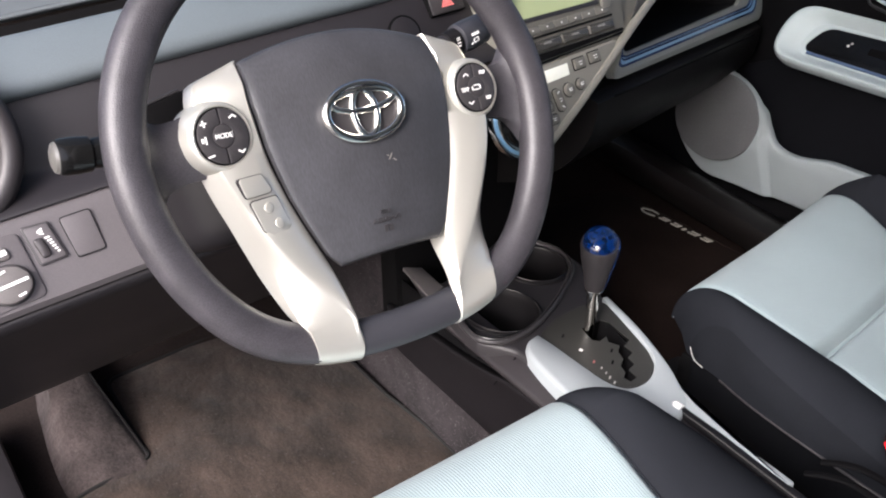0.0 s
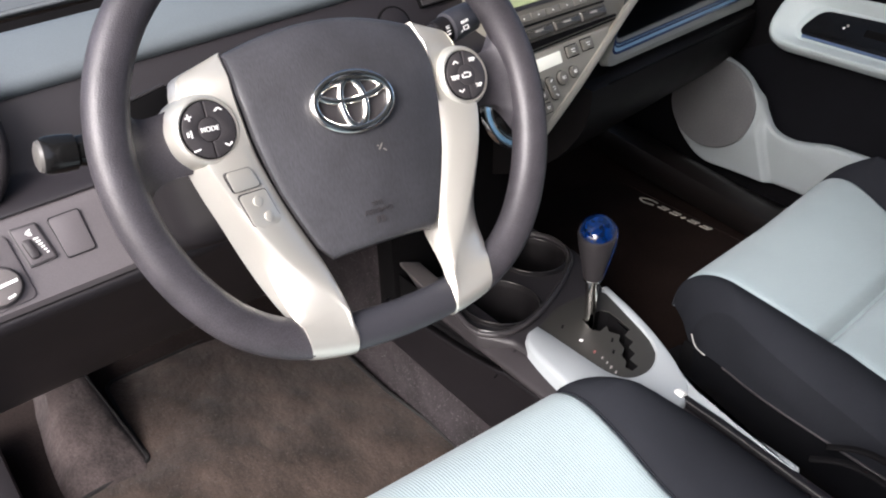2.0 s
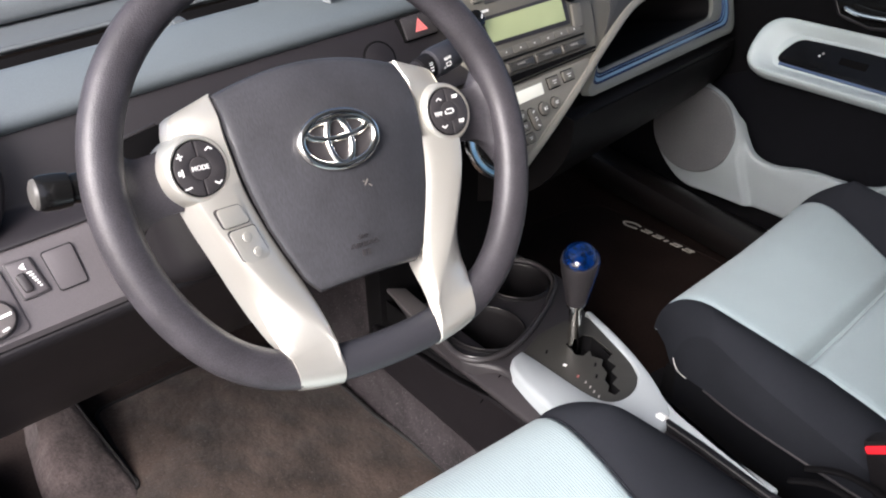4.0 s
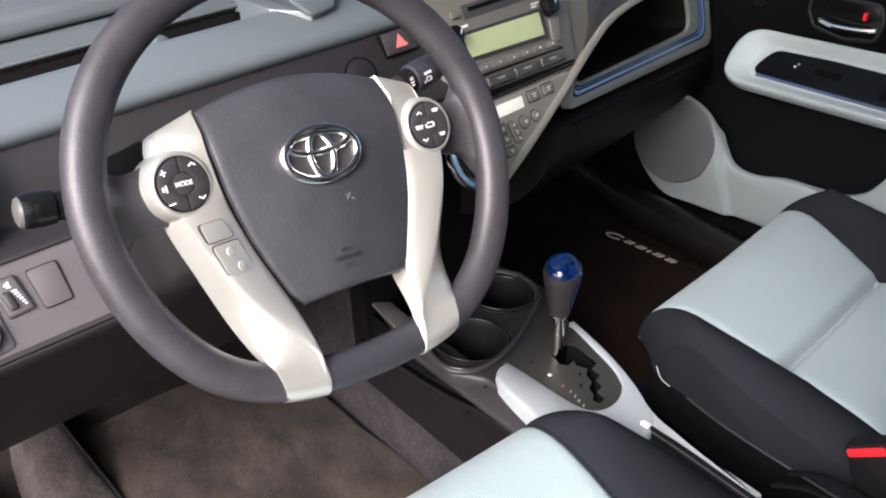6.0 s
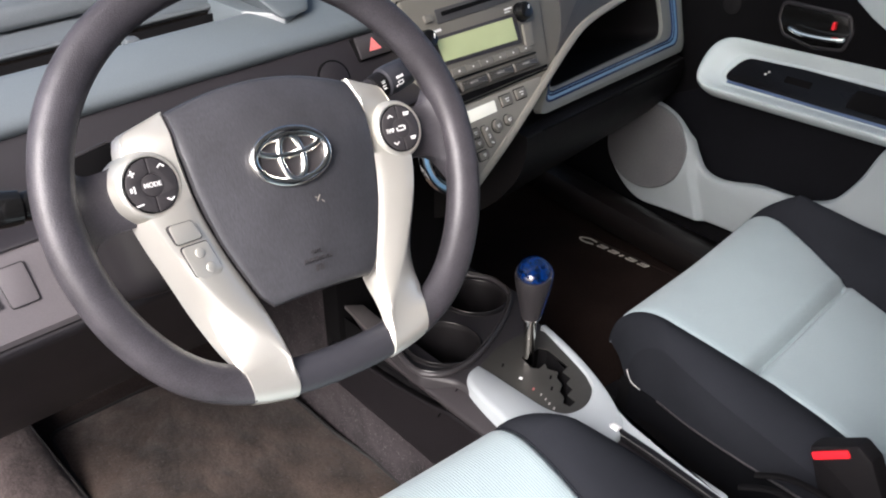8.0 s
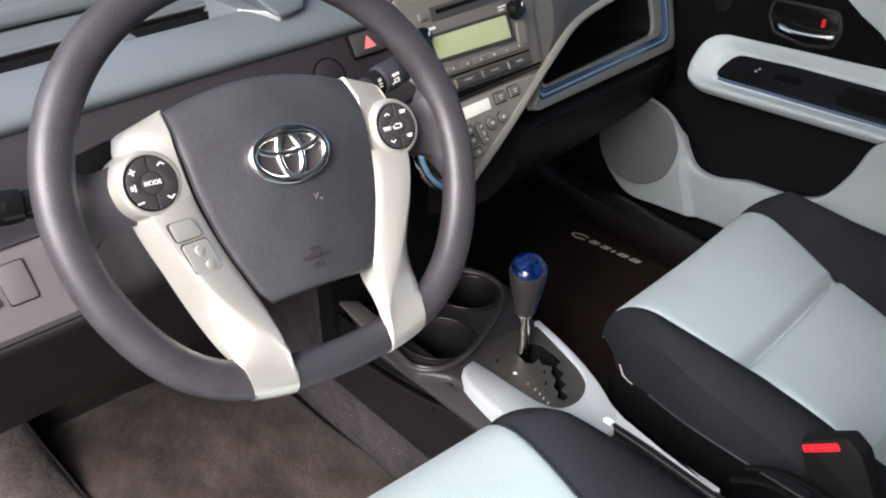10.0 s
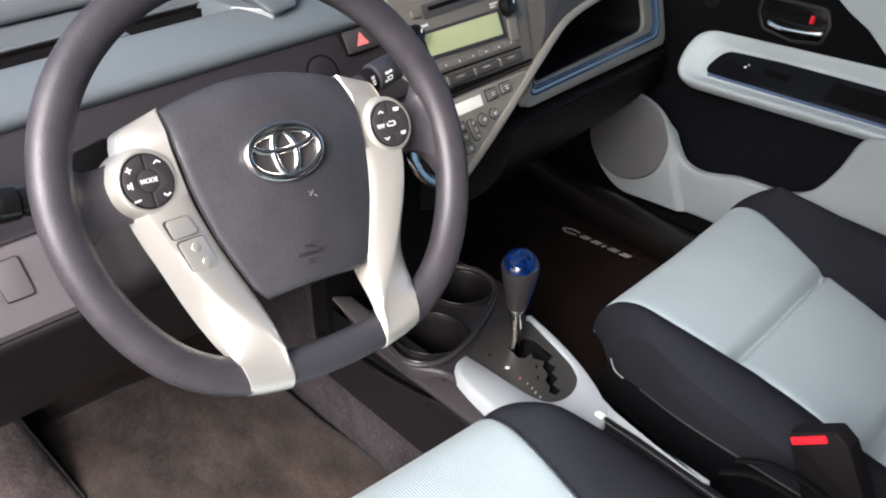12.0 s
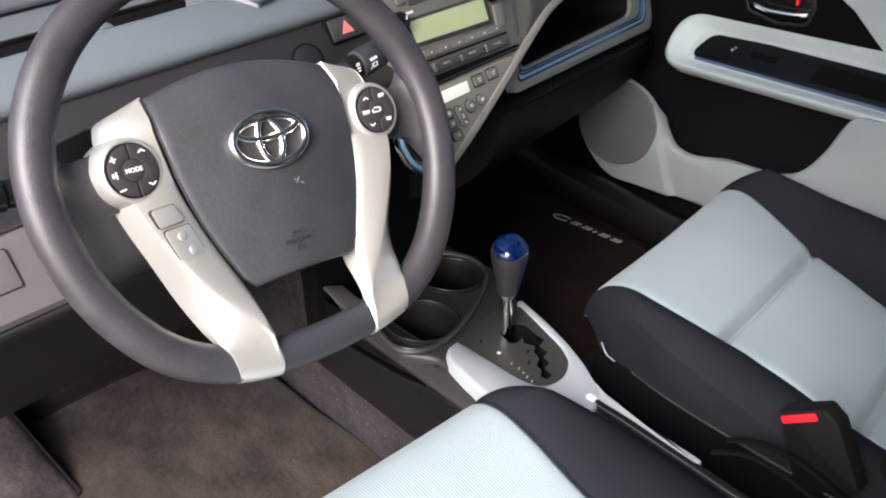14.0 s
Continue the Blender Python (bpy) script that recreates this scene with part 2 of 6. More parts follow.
def slab(bm, outline, low, high, m=None, bevel=0.0, seg=2):
    """A plate of that outline between two heights, its upper edge rounded."""
    m = m or Matrix()
    n = len(outline)
    area = sum(outline[i - 1].x * outline[i].y - outline[i].x * outline[i - 1].y for i in range(n))
    if area < 0:
        outline = outline[::-1]
    rings = [(0.0, low)]
    if bevel > 0:
        for k in range(seg + 1):
            a = math.pi / 2 * k / seg
            rings.append((bevel * (1 - math.cos(a)), high - bevel + bevel * math.sin(a)))
    else:
        rings.append((0.0, high))
    norms = []
    for i in range(n):
        d = outline[(i + 1) % n] - outline[i - 1]
        norms.append(Vector((d.y, -d.x)).normalized() if d.length > 1e-9 else Vector((0, 0)))
    made = []
    for inset, h in rings:
        made.append([bm.verts.new(m @ Vector((q.x - w.x * inset, q.y - w.y * inset, h))) for q, w in zip(outline, norms)])
    for a, b in zip(made, made[1:]):
        for i in range(n):
            bm.faces.new((a[i - 1], a[i], b[i], b[i - 1]))
    bm.faces.new(made[0][::-1])
    bm.faces.new(made[-1])
    return bm


def box(bm, lo, hi, m=None, bevel=0.002):
    """A box with all its edges rounded."""
    made = bmesh.ops.create_cube(bm, size=1.0)["verts"]
    for v in made:
        v.co = Vector([l + (c + 0.5) * (h - l) for c, l, h in zip(v.co, lo, hi)])
    if bevel > 0:
        edges = list({e for v in made for e in v.link_edges})
        made = list({v for f in bmesh.ops.bevel(bm, geom=edges, offset=bevel, segments=2, affect="EDGES", profile=0.6)["faces"] for v in f.verts} | {v for v in made if v.is_valid})
    if m is not None:
        bmesh.ops.transform(bm, matrix=m, verts=made)
    return bm


def skin(bm, sections, closed=False, caps=False):
    """A surface through rows of points."""
    rows = [[bm.verts.new(Vector(p)) for p in s] for s in sections]
    for a, b in zip(rows, rows[1:]):
        n = len(a)
        for i in range(n if closed else n - 1):
            j = (i + 1) % n
            bm.faces.new((a[i], a[j], b[j], b[i]))
    if caps:
        bm.faces.new(rows[0][::-1])
        bm.faces.new(rows[-1])
    return bm


def tube(bm, line, radius, seg=12, caps=True, flat=1.0, up=(0, 0, 1), closed=False):
    """A round bar along a line; radius is one number or one a point."""
    line = [Vector(p) for p in line]
    n = len(line)
    rows = []
    for i, p in enumerate(line):
        if closed:
            d = line[(i + 1) % n] - line[i - 1]
        else:
            d = line[min(i + 1, n - 1)] - line[max(i - 1, 0)]
        d.normalize()
        s = d.cross(Vector(up))
        s = s.normalized() if s.length > 1e-6 else d.orthogonal().normalized()
        w = s.cross(d)
        r = radius[i] if isinstance(radius, (list, tuple)) else radius
        rows.append([p + s * (r * math.cos(a)) + w * (r * flat * math.sin(a)) for a in [2 * math.pi * k / seg for k in range(seg)]])
    if closed:
        rows.append(rows[0])
    skin(bm, rows, closed=True, caps=caps and not closed)
    if closed:
        bmesh.ops.remove_doubles(bm, verts=bm.verts, dist=1e-6)
    return bm


def shell(ob, thick, offset=-1.0, out=None):
    """Gives a sheet its thickness; out: the side on which its face stays."""
    if out is not None:
        total = Vector((0, 0, 0))
        for p in ob.data.polygons:
            total += p.normal * p.area
        if total.dot(Vector(out)) < 0:
            ob.data.flip_normals()
    s = ob.modifiers.new("thickness", "SOLIDIFY")
    s.thickness, s.offset = thick, offset
    return ob


def holed(bm, outline, holes, low, high, bevel=0.0, hole_low=None):
    """A plate with round-edged rim and open holes through its top."""
    n = len(outline)
    area = sum(outline[i - 1].x * outline[i].y - outline[i].x * outline[i - 1].y for i in range(n))
    if area < 0:
        outline = outline[::-1]
    norms = []
    for i in range(n):
        d = outline[(i + 1) % n] - outline[i - 1]
        norms.append(Vector((d.y, -d.x)).normalized())
    steps = [(0.0, low)] + [(bevel * (1 - math.cos(a)), high - bevel + bevel * math.sin(a)) for a in (0, math.pi / 6, math.pi / 3, math.pi / 2)]
    rows = [[bm.verts.new((q.x - w.x * i, q.y - w.y * i, h)) for q, w in zip(outline, norms)] for i, h in steps]
    for a, b in zip(rows, rows[1:]):
        for i in range(n):
            bm.faces.new((a[i - 1], a[i], b[i], b[i - 1]))
    rim = [bm.edges.get((rows[-1][i - 1], rows[-1][i])) for i in range(n)]
    for h in holes:
        vs = [bm.verts.new((q.x, q.y, high)) for q in h]
        ws = [bm.verts.new((q.x, q.y, low if hole_low is None else hole_low)) for q in h]
        rim += [bm.edges.new((vs[i - 1], vs[i])) for i in range(len(h))]
        for i in range(len(h)):
            bm.faces.new((vs[i - 1], vs[i], ws[i], ws[i - 1]))
    bmesh.ops.triangle_fill(bm, use_beauty=True, edges=rim)
    return bm


def writing(name, text, size, m, mat, parent, depth=0.0004, bold=0.0):
    """Raised letters of the built-in font, centred at the matrix."""
    cu = bpy.data.curves.new(name, "FONT")
    cu.body, cu.size, cu.extrude, cu.align_x, cu.align_y = text, size, depth, "CENTER", "CENTER"
    cu.offset = bold
    ob = bpy.data.objects.new(name, cu)
    scene.collection.objects.link(ob)
    bpy.context.view_layer.update()
    me = bpy.data.meshes.new_from_object(ob.evaluated_get(bpy.context.evaluated_depsgraph_get()))
    bpy.data.objects.remove(ob)
    me.materials.clear()
    me.materials.append(mat)
    me.transform(m)
    made = new(name, me)
    made.parent = parent
    return made


def bars(name, marks, m, mat, parent, thick=0.0006):
    """Small raised bars: centre x, centre y, length, height, turn in degrees."""
    for x, y, w, h, a in marks:
        bm = bmesh.new()
        box(bm, (-w / 2, -h / 2, 0), (w / 2, h / 2, thick), m @ pose(x, y, 0, 0, 0, a), 0)
        part(name, bm, mat, parent, smooth=False)


# ---- the setting: ground, floor, car shell ----
bm = bmesh.new()
box(bm, (-60, -60, -0.45), (60, 60, -0.40), bevel=0)
tagged(part("ground", bm, ASPHALT, smooth=False), "grey asphalt under the parked car", "ground", kind="structure")


def floor_height(x, y):
    """Carpet height: flat by the seats, rising to the firewall."""
    z = 0.06 + (0.085 if x > 0.0 else 0.0)
    z += 0.9 * max(0.0, y - 0.50) ** 1.3
    return z


bm = bmesh.new()
skin(bm, [[(x, y, floor_height(x, y)) for x in np.linspace(-0.66, -0.085, 14)] for y in np.linspace(-1.0, 0.95, 40)])
floor = shell(part("floor", bm, FOOTWELL), 0.03, out=(0, 0, 1))
tagged(floor, "dark carpet on the driver's footwell floor", "floor", kind="structure")
bm = bmesh.new()
skin(bm, [[(x, y, floor_height(x, y)) for x in np.linspace(0.05, 0.66, 12)] for y in np.linspace(-1.0, 0.95, 40)])
tagged(shell(part("floor_passenger", bm, CARPET_SHADED), 0.03, out=(0, 0, 1)), "brown carpet on the passenger's footwell floor, darkened for its shade", "floor", kind="structure")

bm = bmesh.new()
tunnel_line = [(-0.150, 0.055, 0), (-0.122, 0.060, 0), (-0.1165, 0.075, 0), (-0.118, 0.12, 0), (-0.117, 0.160, 0), (-0.10, 0.18, 0), (0.06, 0.18, 0), (0.085, 0.165, 0), (0.092, 0.12, 0)]
skin(bm, [[(p.x, y, p.y + 2.2 * max(0.0, p.y - 0.12) * min(1.0, max(0.0, (y - 0.27) / 0.05))) for p in smooth_line(tunnel_line, 34)] for y in np.linspace(-1.0, 0.95, 79)])
tagged(shell(part("tunnel", bm, TUNNEL), 0.01, out=(0, 0, 1)), "grey carpeted centre tunnel beside the driver's mat", "tunnel", kind="structure")

bm = bmesh.new()
box(bm, (-0.70, 0.93, 0.0), (0.75, 0.97, 0.62), bevel=0.005)
tagged(part("wall_firewall", bm, FOOTWELL), "black carpeted firewall behind the footwells", "wall", kind="structure")
bm = bmesh.new()
box(bm, (-0.70, -1.75, 0.0), (0.75, -1.70, 1.15), bevel=0.005)
tagged(part("wall_rear", bm, CHARCOAL), "charcoal rear wall that closes the cabin", "wall", kind="structure")
tagged(part("wall_rear_left", (lambda b: box(b, (-0.70, -1.75, 0.0), (-0.63, -0.78, 0.66), bevel=0.01))(bmesh.new()), CHARCOAL), "charcoal inner side behind the driver's door", "wall", kind="structure")
bm = bmesh.new()
box(bm, (-0.68, -1.75, -0.03), (0.75, -0.98, 0.05), bevel=0.005)
tagged(part("floor_rear", bm, TUNNEL), "carpeted rear cabin floor", "floor", kind="structure")
bm = bmesh.new()
skin(bm, [[(x, y, 1.17 - 0.10 * (x / 0.6) ** 2 - 0.05 * ((y + 0.8) / 0.9) ** 2) for x in np.linspace(-0.57, 0.60, 14)] for y in np.linspace(-1.72, 0.05, 16)])
tagged(shell(part("ceiling", bm, HEADLINER), 0.03, 1.0), "pale cloth headliner under the roof", "ceiling", kind="structure")
for s in (-1, 1):
    bm = bmesh.new()
    tube(bm, smooth_line([(s * 0.58, 0.05, 1.05), (s * 0.64, 0.45, 0.88), (s * 0.68, 0.85, 0.66)], 12), 0.035, 10)
    tagged(part("trim_pillar", bm, HEADLINER), "pale windscreen pillar trim", "pillar", kind="structure")
bm = bmesh.new()
skin(bm, [[(0.57 * (1 - f) * u + 0.66 * f * u, 0.05 + 0.80 * f + 0.10 * (1 - u * u), 1.07 - 0.41 * f - 0.02 * u * u) for u in np.linspace(-1, 1, 15)] for f in np.linspace(0, 1, 6)])
tagged(shell(part("window_1", bm, SCREEN), 0.004, out=(0, 0, 1)), "clear tinted windscreen over the dashboard", "windscreen", kind="structure")
bm = bmesh.new()
skin(bm, [[(0.705 - 0.11 * f - 0.03 * f * f, y + 0.35 * f * (y - 0.2 < 0) - 0.30 * f, 0.74 + 0.32 * f) for y in np.linspace(-1.65, 0.50, 8)] for f in np.linspace(0, 1, 6)])
tagged(shell(part("window_2", bm, GLASS), 0.004, out=(1, 0, 0)), "closed tinted side window over the passenger door", "side window", kind="structure")
bm = bmesh.new()
box(bm, (-0.69, -1.2, -0.12), (-0.592, 0.47, 0.11), bevel=0.02)
tagged(part("trim_sill", bm, RAIL), "charcoal sill trim of the open driver's door", "sill", kind="structure")


# ---- dashboard ----
def rise(x):
    return 0.125 * (min(x, -0.08) + 0.5)


def dash_strip(rails, mat, name, parent, x0=-0.66, x1=0.0, label="", n=28, smooth_n=0):
    """A surface across the car: rails of (y, z) at x = -0.5, which climb towards the middle."""
    bm = bmesh.new()
    rows = []
    for x in np.linspace(x0, x1, n):
        line = [(x, y, z + rise(x)) for y, z in rails]
        rows.append(smooth_line(line, smooth_n) if smooth_n else line)
    skin(bm, rows)
    return part(name, bm, mat, parent, label)


dash = thing("dashboard", "blue-grey and charcoal car dashboard, clean, light pad over dark fascia", "dashboard", pose(0, 0.3, 0.5))
dash.matrix_world = Matrix()
shell(dash_strip([(0.250, 0.588), (0.243, 0.592), (0.2385, 0.598), (0.2385, 0.6045), (0.244, 0.612), (0.262, 0.624), (0.283, 0.632), (0.291, 0.630), (0.293, 0.622)], DASH, "pad_band", dash, smooth_n=26, label="blue-grey soft pad band"), 0.008)
# the slot's inner shade is painted: walls and floor are near black
shell(dash_strip([(0.293, 0.620), (0.298, 0.570), (0.345, 0.565), (0.352, 0.620)], BLACK, "slot", dash, x1=-0.235, label="slot with its inner shadow put into a black colour"), 0.004)
shell(dash_strip([(0.351, 0.6270), (0.354, 0.6295), (0.360, 0.6305), (0.42, 0.634), (0.50, 0.636), (0.62, 0.628), (0.80, 0.600)], PAD, "top_pad", dash, x1=0.62, smooth_n=18), 0.008)
shell(dash_strip([(0.288, 0.629), (0.31, 0.6315), (0.335, 0.629), (0.362, 0.631)], PAD, "slot_bridge", dash, x0=-0.236, x1=0.0, n=10, smooth_n=8), 0.02)
bm = bmesh.new()
box(bm, (-0.360, 0.290, 0.640), (-0.346, 0.306, 0.652), bevel=0.002)
part("slot_bracket", bm, PAD, dash)
# a lower dark ledge that the windscreen meets
shell(dash_strip([(0.40, 0.637), (0.405, 0.655), (0.43, 0.660), (0.56, 0.672), (0.80, 0.66)], PAD, "demister_ledge", dash, x0=-0.66, x1=-0.30, smooth_n=12), 0.006)
shell(dash_strip([(0.252, 0.600), (0.240, 0.590), (0.223, 0.568), (0.212, 0.548), (0.206, 0.540), (0.175, 0.532), (0.170, 0.529)], FASCIA, "fascia", dash, x1=-0.03, smooth_n=20, label="charcoal fascia behind the steering wheel"), 0.006)
lower = dash_strip([(0.200, 0.5305), (0.180, 0.5300), (0.1735, 0.5280), (0.1685, 0.5245), (0.1640, 0.5190), (0.1590, 0.5125), (0.130, 0.470), (0.131, 0.464), (0.20, 0.455)], PANEL, "lower_panel", dash, x1=-0.455, label="taupe-grey lower panel with switches")
shell(lower, 0.004)
shell(dash_strip([(0.135, 0.463), (0.175, 0.41), (0.24, 0.32), (0.305, 0.255), (0.33, 0.248), (0.45, 0.25)], FASCIA, "knee_panel", dash, x1=-0.29, smooth_n=12), 0.006)
# side closing of the dash at the driver's door
bm = bmesh.new()
slab(bm, [Vector(p) for p in ((0.14, 0.44), (0.22, 0.56), (0.30, 0.60), (0.80, 0.58), (0.80, 0.30), (0.30, 0.31))], -0.672, -0.660, Matrix(((0, 0, 1, 0), (1, 0, 0, 0), (0, 1, 0, 0), (0, 0, 0, 1))), 0.003)
part("end_cap", bm, CHARCOAL, dash)

# hood of the central display and its foot, over the pad
XZ = Matrix(((1, 0, 0, 0), (0, 0, -1, 0), (0, 1, 0, 0), (0, 0, 0, 1)))  # outline (x, z), height towards the driver
bm = bmesh.new()
slab(bm, round_poly([(-0.262, 0.712), (-0.209, 0.6635), (-0.176, 0.669), (-0.166, 0.690), (-0.160, 0.76), (-0.262, 0.76)], [0.01, 0.010, 0.008, 0.01, 0.01, 0.01]), -0.40, -0.248, XZ, bevel=0.006, seg=3)
for v in bm.verts:
    v.co.y += 0.9 * (v.co.z - 0.664)
part("display_hood", bm, DASH, dash, "blue-grey hood of the central display")
bm = bmesh.new()
slab(bm, round_poly([(-0.236, 0.290), (-0.204, 0.256), (-0.178, 0.266), (-0.165, 0.30), (-0.16, 0.36), (-0.24, 0.36)], 0.004), 0.60, 0.668, bevel=0.003)
part("display_foot", bm, DASH, dash)


def stack_matrix():
    return axes((0.0, 0.205, 0.625), (0.993, 0.094, 0.072), (-0.109, 0.485, 0.868))


ST = stack_matrix()
V2 = lambda *pts: [Vector(p) for p in pts]

# ---- centre stack with radio and climate panel ----
stack = thing("centre_stack", "olive-grey centre stack with radio and climate panel", "centre stack", ST)
bm = bmesh.new()
slab(bm, round_poly([(-0.078, 0.10), (0.19, 0.10), (0.36, 0.12), (0.36, 0.008), (0.304, -0.006), (0.226, -0.018), (0.165, -0.042), (0.10, -0.078), (-0.040, -0.150), (-0.078, -0.090)], [0.005, 0.01, 0.01, 0.005, 0.02, 0.03, 0.03, 0.02, 0.01, 0.005]), -0.06, -0.002, bevel=0.002)
part("fascia", bm, RADIO, stack)
bm = bmesh.new()
slab(bm, round_poly([(0.198, 0.10), (0.36, 0.12), (0.36, 0.008), (0.304, -0.006), (0.226, -0.018), (0.165, -0.042), (0.1425, -0.0545), (0.160, -0.037), (0.1741, -0.0202), (0.1866, 0.0075)], [0.005, 0.01, 0.005, 0.02, 0.03, 0.02, 0.002, 0.02, 0.02, 0.04]), -0.004, -0.0004, bevel=0.0012)
part("side_panel", bm, SMOKE, stack, "dark grey panel beside the radio")
bm = bmesh.new()
tl = smooth_line([(0.36, 0.000, 0), (0.304, -0.0095, 0), (0.252, -0.0172, 0.001), (0.209, -0.0278, 0.002), (0.166, -0.0465, 0.003), (0.1210, -0.0690, 0.003), (0.079, -0.0905, 0.003), (0.020, -0.1200, 0.003), (-0.022, -0.1400, 0.002), (-0.066, -0.160, 0)], 60)
rows = []
for k, p in enumerate(tl):
    d = tl[min(k + 1, 59)] - tl[max(k - 1, 0)]
    n = Vector((d.y, -d.x, 0)).normalized()
    w = 0.0048
    rows.append([p + n * (f * w) + Vector((0, 0, h)) for f, h in ((-1.0, -0.012), (-1.0, 0.0008), (-0.85, 0.0018), (-0.4, 0.0026), (0.2, 0.0028), (0.8, 0.0020), (1.0, 0.0006), (1.0, -0.020))])
skin(bm, rows)
part("diagonal_trim", bm, TRIM, stack, "champagne-silver diagonal trim strip")
bm = bmesh.new()
slab(bm, round_poly([(-0.075, 0.062), (0.158, 0.062), (0.1465, 0.022), (0.1228, -0.0605), (-0.075, -0.066)], 0.004), -0.002, 0.004, bevel=0.0015)
radio = part("radio", bm, RADIO, stack, "black-olive car radio with green display")
bm = bmesh.new()
slab(bm, round_poly([(-0.0765, 0.0635), (0.1600, 0.0635), (0.1484, 0.022), (0.1245, -0.0625), (-0.0765, -0.0675)], 0.004), -0.003, -0.0008)
part("gap", bm, BLACK, radio)
bm = bmesh.new()
slab(bm, round_poly([(-0.047, 0.0145), (0.0955, 0.0150), (0.0905, -0.0218), (-0.046, -0.0190)], 0.002), 0.004, 0.0052, bevel=0.0008)
part("display_bezel", bm, BUTTON, radio)
bm = bmesh.new()
slab(bm, round_poly([(-0.0435, 0.0105), (0.0865, 0.0108), (0.0835, -0.0165), (-0.0425, -0.0145)], 0.0015), 0.0052, 0.0058)
part("display", bm, LCD, radio, "pale green liquid crystal display")
bm = bmesh.new()
slab(bm, oval(0.1050, 0.0135, 0.0122, 0.0122, 32), 0.004, 0.0065, bevel=0.001)
slab(bm, oval(0.1050, 0.0135, 0.0108, 0.0108, 32), 0.0065, 0.017, bevel=0.003)
knob = part("tuning_knob", bm, GLOSS, radio)
bars("mark", [(0.1085, 0.0165, 0.0012, 0.005, -30)], pose(0, 0, 0.0171), WHITE, knob)
for i in range(6):
    bm = bmesh.new()
    x0 = -0.038 + i * 0.0236
    slab(bm, round_poly([(x0, -0.0250), (x0 + 0.0228, -0.0255), (x0 + 0.0228, -0.0340), (x0, -0.0334)], 0.0012), 0.004, 0.0062, bevel=0.0008)
    b = part("preset_button", bm, KEY, radio)
    bars("mark", [(x0 + 0.0114, -0.0294, 0.0014, 0.0016, 0)], pose(0, 0, 0.0062), WHITE, b)
bm = bmesh.new()
slab(bm, round_poly([(-0.045, -0.0360), (0.108, -0.0368), (0.107, -0.0392), (-0.045, -0.0385)], 0.001), 0.004, 0.0052)
part("groove", bm, BLACK, radio)
for i in range(3):
    bm = bmesh.new()
    x0 = -0.034 + i * 0.0462
    slab(bm, round_poly([(x0, -0.0410), (x0 + 0.0452, -0.0412), (x0 + 0.0446, -0.0535), (x0, -0.0538)], 0.003), 0.004, 0.0095, bevel=0.0035, seg=4)
    b = part("function_bar", bm, BAR, radio)
    bars("mark", [(x0 + 0.016 + 0.0033 * k, -0.0462, 0.0024, 0.0022, 1) for k in range(4)], pose(0, 0, 0.0091), DIM, b)
bm = bmesh.new()
slab(bm, round_poly([(-0.05, -0.0556), (0.1195, -0.0560), (0.1190, -0.0592), (-0.05, -0.0640)], 0.001), 0.004, 0.0056)
part("groove", bm, BLACK, radio)
bm = bmesh.new()
slab(bm, round_poly([(0.0995, -0.001), (0.1170, -0.001), (0.1095, -0.0285), (0.0930, -0.0282)], 0.002), 0.004, 0.007, bevel=0.001)
part("side_button", bm, KEY, radio)
bm = bmesh.new()
slab(bm, round_poly([(-0.030, 0.0435), (0.118, 0.0465), (0.118, 0.0305), (-0.032, 0.0270)], 0.002), 0.0035, 0.0050, bevel=0.0006)
part("slot_surround", bm, SMOKE, radio)
bm = bmesh.new()
slab(bm, round_poly([(-0.022, 0.0395), (0.110, 0.0425), (0.110, 0.0380), (-0.022, 0.0345)], 0.001), 0.0045, 0.0056)
part("disc_slot", bm, BLACK, radio)
bm = bmesh.new()
slab(bm, round_poly([(-0.0505, 0.0400), (-0.0375, 0.0402), (-0.0375, 0.0315), (-0.0505, 0.0310)], 0.003), 0.004, 0.0075, bevel=0.0015)
part("eject_button", bm, KEY, radio)
bm = bmesh.new()
slab(bm, oval(-0.0595, 0.0135, 0.0122, 0.0122, 32), 0.004, 0.0065, bevel=0.001)
slab(bm, oval(-0.0595, 0.0135, 0.0108, 0.0108, 32), 0.0065, 0.017, bevel=0.003)
knob = part("volume_knob", bm, GLOSS, radio)
bars("mark", [(-0.0540, 0.0150, 0.0012, 0.005, -30)], pose(0, 0, 0.0171), WHITE, knob)
bars("mark", [(-0.036, 0.0205, 0.012, 0.003, 2), (0.086, 0.022, 0.014, 0.0022, 2), (0.083, 0.0185, 0.010, 0.0016, 2), (0.108, -0.010, 0.006, 0.0012, 0), (0.105, -0.020, 0.006, 0.0012, 0), (-0.052, 0.010, 0.006, 0.003, 0)], pose(0, 0, 0.0044), WHITE, radio)
